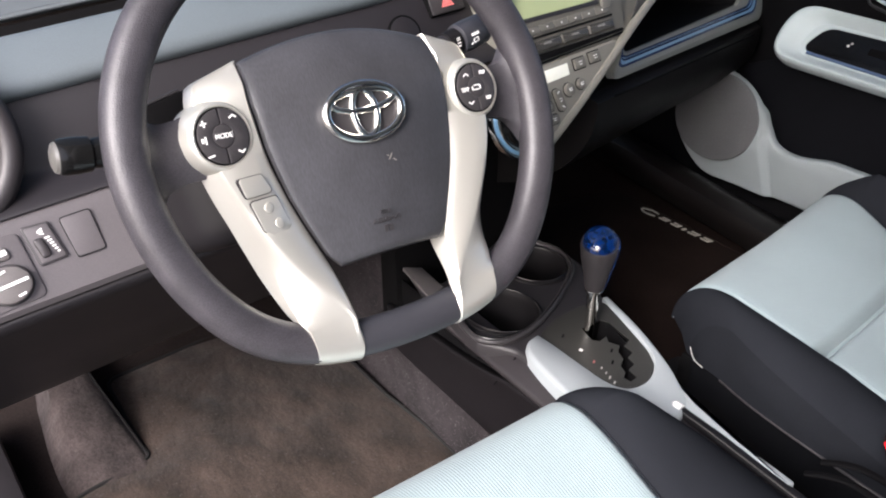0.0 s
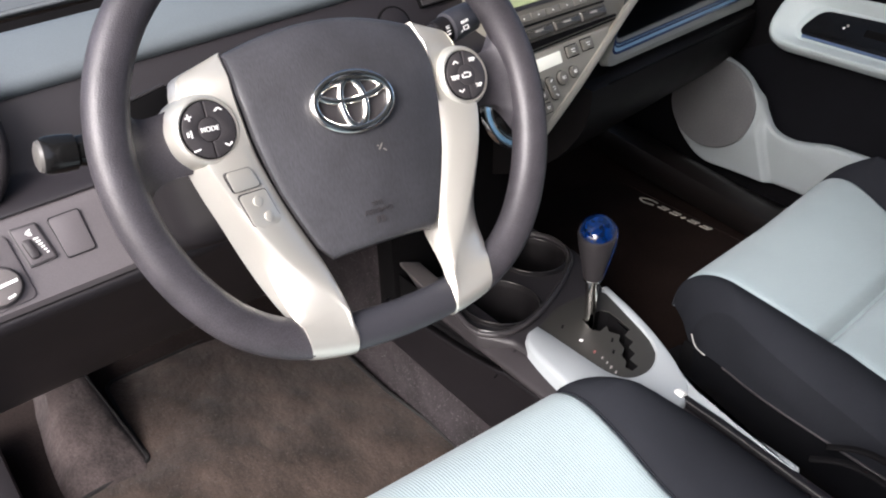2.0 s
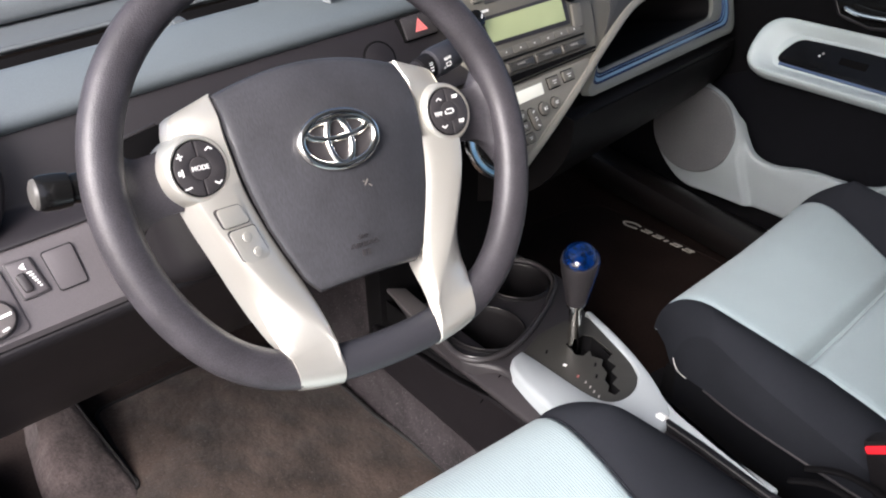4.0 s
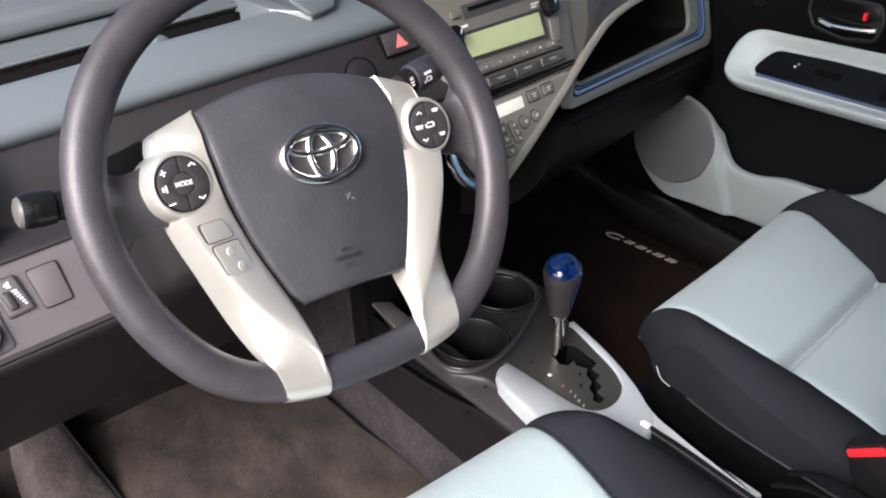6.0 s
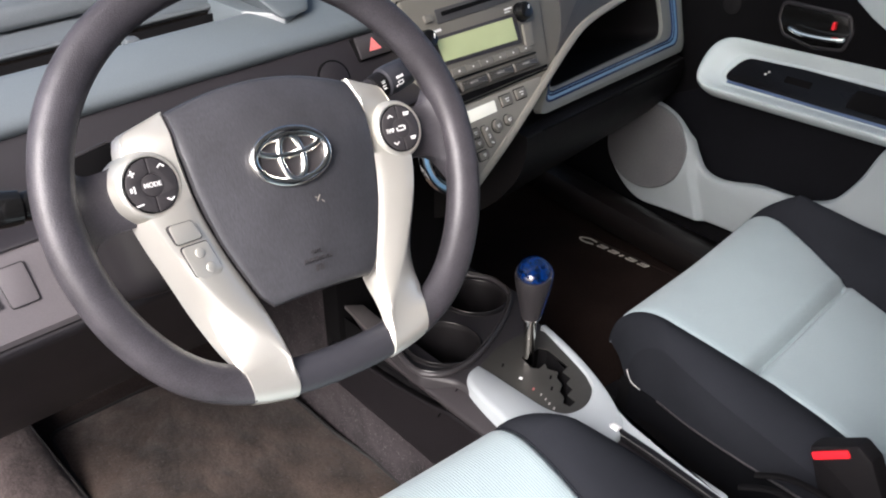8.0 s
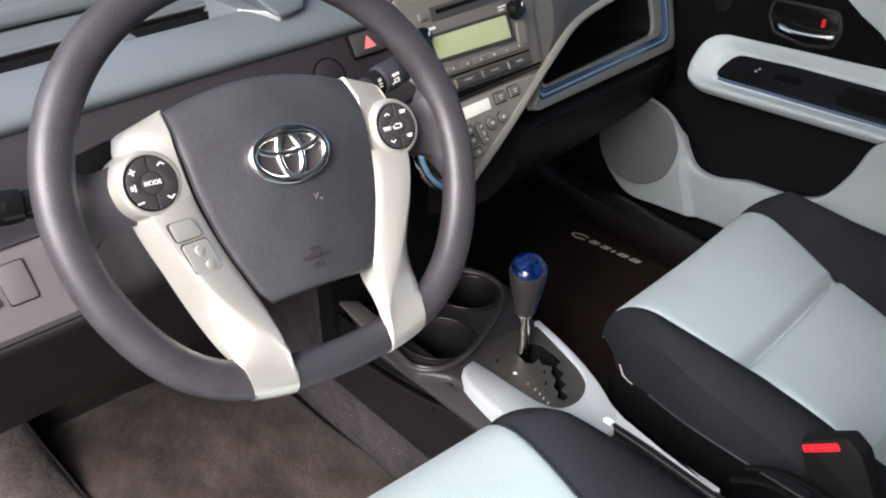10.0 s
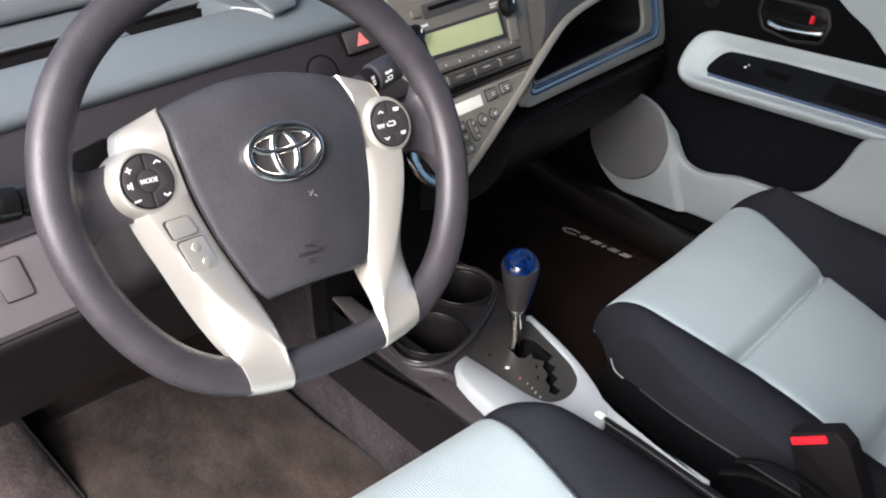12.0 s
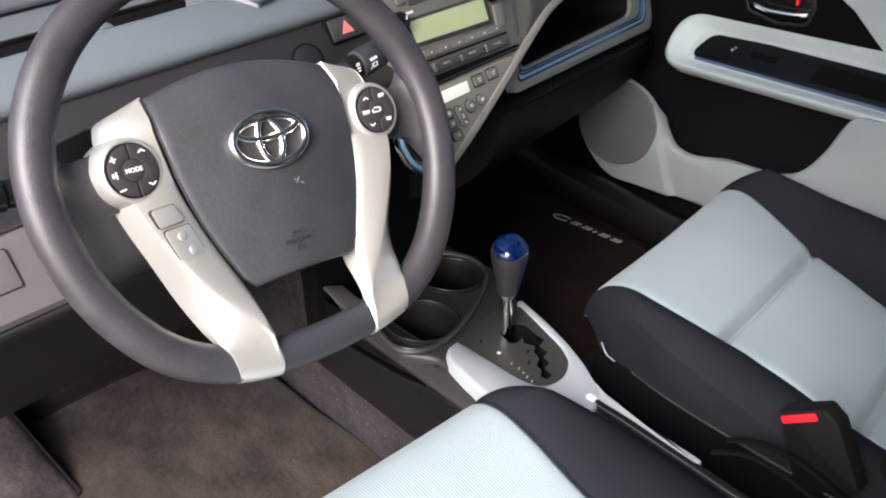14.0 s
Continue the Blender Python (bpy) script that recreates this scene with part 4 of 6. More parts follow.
for side in (-1, 1):
    part("spoke_trim", spoke(side), SILVER, wheel, "satin silver spoke trim")
    pod_m = pose(side * 0.1086, 0.0115, -0.0072, 0, 6.0 if side < 0 else 2.0, 0)
    bm = bmesh.new()
    skin(bm, [[(r * math.cos(q), r * math.sin(q), h) for q in np.linspace(0, 2 * math.pi, 48, endpoint=False)] for r, h in ((0.0262, -0.016), (0.0258, -0.004), (0.0250, 0.004), (0.0240, 0.0085), (0.0228, 0.0108), (0.0215, 0.0116), (0.0203, 0.0114), (0.0197, 0.0104), (0.0196, 0.008))], closed=True, caps=True)
    pod = part("button_pod", bm, SILVER, wheel, "round silver pod with black buttons")
    pod.matrix_local = pod_m
    bm = bmesh.new()
    slab(bm, oval(0, 0, 0.0195, 0.0195, 44), 0.010, 0.0119)
    part("pod_base", bm, BLACK, pod)
    # two half-round rockers about a centre button
    for start, end in ((91.6, 268.4), (271.6, 448.4)):
        bm = bmesh.new()
        arc = [Vector((0.0188 * math.cos(radians(q)), 0.0188 * math.sin(radians(q)))) for q in np.linspace(start, end, 28)]
        back = [Vector((0.0082 * math.cos(radians(q)), 0.0082 * math.sin(radians(q)))) for q in np.linspace(end - 1.5, start + 1.5, 20)]
        slab(bm, arc + back, 0.0117, 0.0130, bevel=0.0005)
        part("rocker_button", bm, BUTTON, pod)
    bm = bmesh.new()
    slab(bm, oval(0, 0, 0.0079 if side < 0 else 0.0083, 0.0079 if side < 0 else 0.0083, 32), 0.0117, 0.0133, bevel=0.0007 if side < 0 else 0.0002)
    part("centre_button", bm, BUTTON, pod)
    PM = Matrix.Translation((0, 0, 0.0133)) @ Matrix.Diagonal((0.78, 0.78, 1, 1))
    if side < 0:
        writing("lettering", "MODE", 0.0060, PM, WHITE, pod, bold=0.00004)
        bars("mark", [(-0.0165, 0.0125, 0.006, 0.0013, 8), (-0.0165, 0.0125, 0.0013, 0.006, 8), (-0.0160, -0.0155, 0.0065, 0.0014, 8),
                       (0.0105, 0.0155, 0.0045, 0.0012, 35), (0.0135, 0.0155, 0.0045, 0.0012, -35), (0.0120, -0.0155, 0.0045, 0.0012, -35), (0.0150, -0.0155, 0.0045, 0.0012, 35),
                       (-0.0205, -0.0015, 0.002, 0.004, 0), (-0.0175, -0.0015, 0.0012, 0.0065, 0)], PM, WHITE, pod)
    else:
        writing("lettering", "TEMP", 0.0050, PM @ pose(-0.0152, -0.001, 0) @ Matrix.Diagonal((0.88, 1.30, 1, 1)), WHITE, pod, bold=-0.00005)
        bars("mark", [(-0.0125, 0.0140, 0.0045, 0.0012, 35), (-0.0095, 0.0140, 0.0045, 0.0012, -35), (-0.0125, -0.0150, 0.0045, 0.0012, -35), (-0.0095, -0.0150, 0.0045, 0.0012, 35),
                       (0.0, 0.0022, 0.007, 0.0012, 0), (-0.0015, -0.0022, 0.008, 0.0012, 0), (0.0045, 0.0, 0.0012, 0.004, 0), (-0.0058, -0.0006, 0.0012, 0.0035, 0)], PM, WHITE, pod)
        writing("lettering", "TRIP", 0.0045, PM @ pose(0.0125, -0.0125, 0) @ Matrix.Diagonal((0.88, 1.30, 1, 1)), WHITE, pod, bold=-0.00005)
        writing("lettering", "DISP", 0.0045, PM @ pose(0.0112, 0.0140, 0) @ Matrix.Diagonal((0.88, 1.30, 1, 1)), WHITE, pod, bold=-0.00005)
    # dark arm from pod to rim
    bm = bmesh.new()
    arm = []
    for u, top, bot, lift in ((0.105, 0.031, -0.014, -0.007), (0.122, 0.031, -0.0140, -0.007), (0.135, 0.0285, -0.0145, -0.007), (0.147, 0.0285, -0.0185, -0.0065), (0.154, 0.0360, -0.0280, -0.005), (0.160, 0.048, -0.042, -0.003), (0.167, 0.060, -0.056, -0.002)):
        arm.append([(side * u, v, w) for v, w in ((bot, lift - 0.014), (bot, lift - 0.004), (bot + 0.006, lift), ((top + bot) / 2, lift + 0.002), (top - 0.006, lift), (top, lift - 0.004), (top, lift - 0.014))])
    cols = [smooth_line([r[k] for r in arm], 18) for k in range(7)]
    skin(bm, [[c[i] for c in cols] for i in range(18)], closed=True, caps=True)
    part("spoke_arm", bm, RIM, wheel, "charcoal spoke arm")

# two lower buttons on the driver's left spoke, with a thin dark gap round each
for corners, dimples in (([(-0.1078, -0.0187), (-0.0878, -0.0180), (-0.0815, -0.0324), (-0.1042, -0.0335)], False), ([(-0.1030, -0.0352), (-0.0802, -0.0342), (-0.0732, -0.0575), (-0.0770, -0.0606), (-0.0905, -0.0614), (-0.0968, -0.0575)], True)):
    bm = bmesh.new()
    BT = pose(-0.0905, -0.040, 0.0056, 0, 9.4, 0)
    corners = [(x + 0.0905, y + 0.040) for x, y in corners]
    slab(bm, round_poly(corners, 0.003), -0.006, 0.0005, BT, bevel=0.0002)
    part("button_gap", bm, FLANK, wheel)
    c = sum((Vector(q) for q in corners), Vector((0, 0))) / len(corners)
    bm = bmesh.new()
    slab(bm, round_poly([tuple(c + (Vector(q) - c) * 0.958) for q in corners], 0.003), -0.002, 0.0013, BT, bevel=0.0007)
    b = part("lower_button", bm, SILVER, wheel, "satin silver spoke button")
    if dimples:
        for x, y in ((-0.0887, -0.0420), (-0.0832, -0.0538)):
            bm = bmesh.new()
            slab(bm, oval(x + 0.0905, y + 0.040, 0.0038, 0.0038, 20), 0.0005, 0.0020, BT, bevel=0.0008)
            part("dimple", bm, SILVER, b)

# column shroud and stalks behind the wheel
column = thing("steering_column", "charcoal steering column shroud behind the wheel", "steering column", WH)
bm = bmesh.new()
secs = []
for n, w, t, b_ in ((-0.022, 0.050, 0.045, -0.050), (-0.05, 0.082, 0.050, -0.060), (-0.075, 0.115, 0.052, -0.066), (-0.10, 0.124, 0.052, -0.068), (-0.22, 0.126, 0.05, -0.07)):
    secs.append([(q.x, q.y, n) for q in round_poly([(-w, t * 0.45), (-w * 0.7, t), (w * 0.7, t), (w, t * 0.45), (w * 0.92, b_), (-w * 0.92, b_)], 0.02, 5)])
skin(bm, secs, closed=True, caps=True)
part("shroud", bm, FLANK, column)
# added black block: stands for the shadow between wheel arm and column ridge
bm = bmesh.new()
slab(bm, round_poly([(-0.150, 0.0425), (-0.108, 0.0535), (-0.095, 0.0535), (-0.095, 0.010), (-0.150, 0.008)], 0.006), -0.100, -0.062, bevel=0.004)
part("shadow_block", bm, BLACK, column, "black block added for the shadowed gap beside the column")
bm = bmesh.new()
tube(bm, [(-0.150 + 0.0075 * k, 0.0430 + 0.0019 * k, -0.064) for k in range(7)], 0.0016, 6)
part("shroud_ridge", bm, CHARCOAL, column)
lever = thing("wiper_stalk", "black wiper stalk with white symbols", "stalk", WH)
LV = axes(Vector((0.1495, 0.0588, -0.060)), (0.969, 0.246, 0.0), (-0.20, 0.80, 0.56))


def lathe(profile, m, seg=24, flat=1.0):
    """A turned piece along the matrix's first axis: (place, radius)."""
    b = bmesh.new()
    skin(b, [[m @ Vector((a, r * math.cos(q), r * flat * math.sin(q))) for q in [2 * math.pi * k / seg for k in range(seg)]] for a, r in profile], closed=True, caps=True)
    return b


part("stem", lathe([(-0.10, 0.0085), (-0.02, 0.0095), (-0.013, 0.0095)], LV), CHARCOAL, lever)
part("collar", lathe([(-0.0145, 0.0095), (-0.0135, 0.0110), (-0.0012, 0.0116), (-0.0004, 0.0108)], LV), DARK, lever)
part("grip", lathe([(0.0, 0.0122), (0.0010, 0.0136), (0.010, 0.0140), (0.0300, 0.0132), (0.0318, 0.0118), (0.0322, 0.008)], LV), GRIP, lever)
SM = LV @ pose(0, 0, 0, -20, 0, 0)
writing("lettering", "REAR", 0.0036, SM @ pose(0.0110, 0.0022, 0.0141), WHITE, lever)
bars("symbol", [(0.0105, -0.0014, 0.0052, 0.0005, 0), (0.0105, -0.0046, 0.0052, 0.0005, 0), (0.0131, -0.0030, 0.0005, 0.0032, 0), (0.0079, -0.0030, 0.0005, 0.0032, 0), (0.0052, -0.0046, 0.0022, 0.0006, 40)], SM @ pose(0, 0, 0.0138), WHITE, lever)
bars("symbol", [(-0.0070, 0.0046, 0.0036, 0.0007, 0), (-0.0070, 0.0030, 0.0036, 0.0007, 0), (-0.0070, 0.0004, 0.0036, 0.0009, 0), (-0.0070, -0.0022, 0.0028, 0.0010, 0)], SM @ pose(0, 0, 0.0114), WHITE, lever)
lever2 = thing("indicator_stalk", "black indicator stalk with a rounded end", "stalk", WH)
L2 = axes(Vector((-0.172, 0.0222, -0.080)), (-0.998, 0.06, 0.0), (0, 1, 0))
part("stem", lathe([(-0.12, 0.0100), (-0.06, 0.0112), (-0.004, 0.0114), (0.001, 0.0108)], L2), GLOSS, lever2)
part("end_knob", lathe([(0.0, 0.0108), (0.002, 0.0130), (0.012, 0.0138), (0.0200, 0.0136), (0.0235, 0.0126), (0.0240, 0.0118)], L2), GLOSS, lever2, "glossy black rounded end")
# paler than the knob: the highlight on the stalk's end is in the colour
part("end_cap", lathe([(0.0236, 0.0116), (0.0262, 0.0104), (0.0276, 0.0070), (0.0280, 0.002)], L2), PLATE, lever2, "end face with its highlight put into a grey colour")

# ---- seats ----
HEM = 0.2365  # lower edge of the passenger seat's fabric side


def seat(name, label, centre, front, top, half_seam=0.172, half=0.245, grooves=(0.19, 0.37), crest=0.010, skew=0.0, roll=2.4, flare=0.0, fall=0.060, spread=0.0, far=False, back=True):
    """A car seat: pale ribbed centre panel, charcoal bolsters, skirt and backrest."""
    s = thing(name, label, "seat", Matrix.Translation((centre, front, 0.0)), "front seats")
    line = smooth_line([(-0.035, 0.15, 0), (-0.012, top - 0.12, 0), (-0.002, top - 0.065, 0), (-0.012, top - 0.022, 0.014), (-0.045, top - 0.002, 0.045), (-0.10, top - 0.008, 0.10), (-0.20, top - 0.026, 0.20), (-0.32, top - 0.046, 0.32), (-0.44, top - 0.062, 0.44), (-0.52, top - 0.066, 0.52)], 240)

    def at(u, p):
        """Seat surface: u across, p along the profile; crowned, with bolsters rolling down at the sides."""
        y, z, d = p.x + skew * u, p.y, max(0.0, p.z)
        a = abs(u)
        tall = far and u > 0
        if far:
            lead = max(0.0, 1 - d / 0.15)
            y += (0.023 + 0.044 * max(-0.2, min(0.2, u))) * lead
            if u < -half_seam:
                y -= 0.014 * lead * min(1.0, 2 * (a - half_seam) / (half - half_seam))
            z += 0.065 * max(0.0, min(half_seam, u)) * lead
        flat = min(1.0, d / 0.06)
        wide = half_seam + flare * max(0.0, 1 - d / 0.20)
        if tall:
            wide = float(np.interp(d, (0.0, 0.03, 0.15, 0.27, 0.45), (0.204, 0.202, 0.172, 0.137, 0.120)))
            z -= 0.012 * min(1.0, a / half_seam) ** 3 * min(1.0, d / 0.15) * (1.0 if a <= half_seam else 1 - (a - half_seam) / (half - half_seam))
        if a <= half_seam:
            across = u * wide / half_seam
        else:
            across = math.copysign(wide + (a - half_seam) * (half + spread * min(d, 0.3) - wide) / (half - half_seam), u)
        if a <= half_seam:
            crown = -0.006 * (1 - (a / half_seam) ** 2) * flat
            dip = sum(0.021 * math.exp(-((d - g) / 0.0068) ** 2) for g in grooves) * min(1.0, (half_seam - a) / 0.01 + 0.3)
            puff = 0.004 * math.cos(math.pi * (d - grooves[0]) / (grooves[1] - grooves[0]) * 2) * flat * -1
            edge = 0.004 * math.exp(-((half_seam - a) / 0.005) ** 2)
            return (across, y, z + crown - dip + puff * 0.5 - edge)
        f = (a - half_seam) / (half - half_seam)
        ang = f * math.pi / 2
        lift = crest * math.sin(math.pi * f ** 0.85) * flat
        if tall:
            rise = min(1.0, f / 0.62)
            lift = min(0.075, 0.036 + 0.16 * d) * rise * rise * (3 - 2 * rise) * flat
        drop = (1 - math.sqrt(max(0.0, 1 - min(1.0, f) ** roll))) * fall
        bend = (0.036 if far else 0.060) * f ** 2 * math.exp(-(d / 0.10) ** 2)
        near = 1 - 0.30 * math.exp(-(d / 0.10) ** 2)
        u = math.copysign(wide + (abs(across) - wide) * near, u)
        return (u, y - bend, max(HEM if far and u < 0 else 0.14, z + lift - drop))

    upper = [p for p in line if p.z > 0 or p.y > top - (0.060 if far else 0.100)]

    def sheet(us):
        b = bmesh.new()
        skin(b, [[at(u, p) for u in us] for p in upper])
        return b

    shell(part("cushion_panel", sheet(np.linspace(-half_seam, half_seam, 41)), FABRIC, s, "pale blue-grey ribbed fabric"), 0.012, out=(0, 0, 1))
    for sd in (-1, 1):
        us = [sd * (half_seam + (half - half_seam) * f) for f in np.linspace(0, 0.86 if far and sd < 0 else 1, 14)]
        b = bmesh.new()
        skin(b, [[at(u, p) for u in us] for p in upper])
        edge = [Vector(at(us[-1], p)) for p in upper]
        part("bolster", b, FABRIC_DARK, s, "charcoal fabric side bolster")
        if far and sd < 0:
            # a straight-hemmed fabric side with a welt, its shade in the colour, black below it
            b = bmesh.new()
            low = [Vector(at(-half, p)) for p in upper]
            skin(b, [edge, [e.lerp(f, 0.5) + Vector((-0.001, 0, 0.002)) for e, f in zip(edge, low)]] + [[f + Vector((-0.0006 - 0.0030 * k, 0, 0.0006 + k * (HEM - f.z))) for f in low] for k in (0, 0.25, 0.5, 0.75, 1)])
            edge = low
            part("side_panel", b, SIDE_SHADED, s, "charcoal fabric seat side, darkened for its shade")
            b = bmesh.new()
            tube(b, [(e.x - 0.0032, e.y, HEM) for e in edge[60::3]], 0.0016, 6)
            part("welt", b, RAIL, s)
        b = bmesh.new()
        skin(b, [[e + Vector((sd * (0.0004 - 0.003 * k), 0, 0)) + Vector((0, 0, 0.0004 - k * (e.z - 0.135) / 4)) for e in edge] for k in (0, 0.5, 1, 1.5, 2, 2.4)])
        part("skirt", b, SKIRT, s, "black fabric skirt")
        b = bmesh.new()
        skin(b, [[e + Vector((sd * (-0.001 - 0.003 * k), 0, 0)) + Vector((0, 0, 0.001 - k * (e.z - 0.135) / 4)) for e in edge] for k in (2.3, 3, 3.5, 4)])
        part("side_cover", b, BLACK, s, "black plastic side cover")
        b = bmesh.new()
        tube(b, [Vector(at(sd * half_seam, p)) + Vector((0, 0, 0.0008)) for p in upper[::2]], 0.0012, 6)
        part("piping", b, FABRIC_DARK, s)
    b = bmesh.new()
    box(b, (-half + 0.022, -0.48, 0.085), (half - 0.022, -0.050, top - 0.085), bevel=0.012)
    part("seat_base", b, BLACK, s)
    for sd in (-1, 1):
        b = bmesh.new()
        box(b, (sd * 0.17 - 0.02, -0.50, 0.055 if centre < 0 else 0.14), (sd * 0.17 + 0.02, 0.0, 0.10 if centre < 0 else 0.16), bevel=0.004)
        part("seat_rail", b, DARK, s)
    if back:
        prof = smooth_line([(-0.46, top - 0.10, 0), (-0.455, top - 0.02, 0), (-0.47, top + 0.10, 0), (-0.53, top + 0.35, 0), (-0.58, top + 0.52, 0), (-0.62, top + 0.57, 0), (-0.66, top + 0.54, 0)], 40)
        b = bmesh.new()
        skin(b, [[(u, p.x + 0.02 * (1 - (u / half_seam) ** 2) * 0.3 - 0.0, p.y) for u in np.linspace(-half_seam, half_seam, 21)] for p in prof])
        shell(part("backrest_panel", b, FABRIC, s, "pale blue-grey fabric back panel"), 0.06)
        for sd in (-1, 1):
            b = bmesh.new()
            rows = []
            for p in prof:
                rows.append([(sd * (half_seam + (half + 0.005 - half_seam) * f), p.x + 0.050 * math.sin(math.pi * min(1, f * 1.1)) - 0.09 * f ** 3, p.y) for f in np.linspace(0, 1, 12)])
            skin(b, rows)
            shell(part("backrest_bolster", b, FABRIC_DARK, s), 0.05)
    return s


seat("bucket_seat", "pale grey driver's seat with ribbed fabric and charcoal bolsters", -0.348, -0.058, 0.338, grooves=(0.30, 0.44), half=0.272, crest=0.016, roll=4.0, spread=0.18, skew=0.05, flare=0.012)
seat("bucket_seat", "pale blue-grey passenger seat with charcoal bolsters, cross seams", 0.348, 0.048, 0.316, half_seam=0.168, skew=0.15, flare=0.036, grooves=(0.168, 0.345), fall=0.042, half=0.252, far=True)

# ---- centre console ----
console = thing("centre_console", "charcoal centre console with cup holders and pale shifter surround", "console", Matrix())
CUPS = ((-0.0755, 0.122, 0.047), (0.030, 0.183, 0.044))
bm = bmesh.new()
holed(bm, round_poly([(-0.112, 0.262), (-0.104, 0.250), (-0.101, 0.212), (-0.030, 0.232), (0.060, 0.275), (0.085, 0.275), (0.093, 0.16), (0.050, 0.066), (-0.002, -0.070), (-0.026, -0.13), (-0.036, -0.25), (-0.036, -0.62), (-0.105, -0.62), (-0.108, -0.02), (-0.112, 0.055), (-0.137, 0.09), (-0.127, 0.205)], [0.002, 0.002, 0.004, 0.01, 0.01, 0.01, 0.03, 0.03, 0.02, 0.02, 0.02, 0.01, 0.01, 0.02, 0.02, 0.02, 0.01]),
      [oval(x, y, r, r, 40) for x, y, r in CUPS] + [V2((0.024, 0.052), (-0.030, 0.052), (-0.055, -0.030), (-0.055, -0.062), (-0.036, -0.063), (-0.006, -0.045), (0.018, -0.010))], 0.266, 0.283, 0.006, 0.266)
part("body", bm, CHARCOAL, console)
# added black filler: hides the lit parts behind, so the gap stays dark
bm = bmesh.new()
box(bm, (-0.122, 0.262, 0.16), (0.085, 0.300, 0.47), Matrix.Translation((0, 0.27, 0.16)) @ Matrix.Rotation(radians(-9), 4, "X") @ Matrix.Translation((0, -0.27, -0.16)), 0.006)
part("front_filler", bm, BLACK, console, "added black filler that closes the dark gap under the centre stack")
bm = bmesh.new()
rail_line = smooth_line([(-0.095, 0.276, 0), (-0.112, 0.275, 0), (-0.124, 0.268, 0), (-0.1305, 0.2625, 0), (-0.1302, 0.2565, 0), (-0.125, 0.2540, 0), (-0.108, 0.253, 0)], 26)


def ridge_height(y):
    return float(np.interp(y, (0.0, 0.03, 0.05, 0.08, 0.10, 0.14, 0.18, 0.42), (0.254, 0.2525, 0.2505, 0.2425, 0.2385, 0.2325, 0.2285, 0.205)))


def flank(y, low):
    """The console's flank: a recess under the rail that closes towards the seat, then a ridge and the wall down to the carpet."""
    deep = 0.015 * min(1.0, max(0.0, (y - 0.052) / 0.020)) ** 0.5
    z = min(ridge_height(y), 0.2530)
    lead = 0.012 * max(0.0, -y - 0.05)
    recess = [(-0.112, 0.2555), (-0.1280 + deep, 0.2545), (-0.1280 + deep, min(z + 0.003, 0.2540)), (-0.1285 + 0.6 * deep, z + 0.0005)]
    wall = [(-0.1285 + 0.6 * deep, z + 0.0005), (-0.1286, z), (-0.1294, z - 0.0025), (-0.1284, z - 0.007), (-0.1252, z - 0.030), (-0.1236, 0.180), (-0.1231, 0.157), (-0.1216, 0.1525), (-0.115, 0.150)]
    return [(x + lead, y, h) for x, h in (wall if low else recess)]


# shade under the rail is in the colours: near-black recess, dark wall
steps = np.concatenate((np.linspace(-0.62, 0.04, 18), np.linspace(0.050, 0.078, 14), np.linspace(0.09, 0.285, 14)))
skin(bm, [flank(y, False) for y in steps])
shell(part("side_recess", bm, BLACK, console, "recess under the rail, its shade put into a black colour"), 0.002)
bm = bmesh.new()
skin(bm, [flank(y, True) for y in steps])
shell(part("side_wall", bm, FLANK, console, "console side with a long ledge, coloured dark for its shade"), 0.003)
bm = bmesh.new()
skin(bm, [[(p.x + 0.012 * max(0.0, -y - 0.05), y, p.y) for p in rail_line] for y in np.linspace(-0.62, 0.205, 36)])
shell(part("side_rail", bm, RAIL, console, "dark grey console rail"), 0.003)
bm = bmesh.new()
tube(bm, [(-0.1305 + 0.004 * k, 0.062 - 0.003 * k, 0.236 + 0.010 * k) for k in range(5)], 0.0008, 6)
part("joint", bm, BLACK, console)
for x, y, r in CUPS:
    bm = bmesh.new()
    skin(bm, [[(x + q * math.cos(a), y + q * math.sin(a), z) for a in np.linspace(0, 2 * math.pi, 40, endpoint=False)] for q, z in ((r - 0.006, 0.206), (r - 0.005, 0.24), (r - 0.0035, 0.278), (r - 0.0020, 0.2845), (r + 0.000, 0.2862), (r + 0.003, 0.2850), (r + 0.004, 0.2825))], closed=True)
    bm.faces.new([v for v in bm.verts if v.co.z < 0.2061])
    holder = part("cup_holder", bm, DARK, console, "round black cup holder")
    # added thin glossy ring that draws the highlight along the holder's edge
    bm = bmesh.new()
    tube(bm, [(x + (r - 0.0005) * math.cos(a), y + (r - 0.0005) * math.sin(a), 0.2862) for a in np.linspace(0, 2 * math.pi, 48, endpoint=False)], 0.0008, 8, closed=True)
    part("rim", bm, BEAD, holder, "thin glossy ring added for the rim's highlight")
# raised lip round both holders
bm = bmesh.new()
lip = smooth_line([(-0.126, 0.15, 0.283), (-0.137, 0.105, 0.284), (-0.131, 0.082, 0.285), (-0.110, 0.070, 0.286), (-0.074, 0.073, 0.286), (-0.023, 0.093, 0.286), (0.035, 0.126, 0.286), (0.072, 0.157, 0.286), (0.082, 0.20, 0.285), (0.06, 0.240, 0.284)], 50)
tube(bm, lip, 0.0042, 10)
part("lip", bm, BUTTON, console)
# added thin glossy line that draws the highlight along the lip
bm = bmesh.new()
tube(bm, [p + Vector((0, 0, 0.0042)) for p in lip], 0.0009, 6)
part("lip_glint", bm, BEAD, console, "thin glossy line added for the lip's highlight")
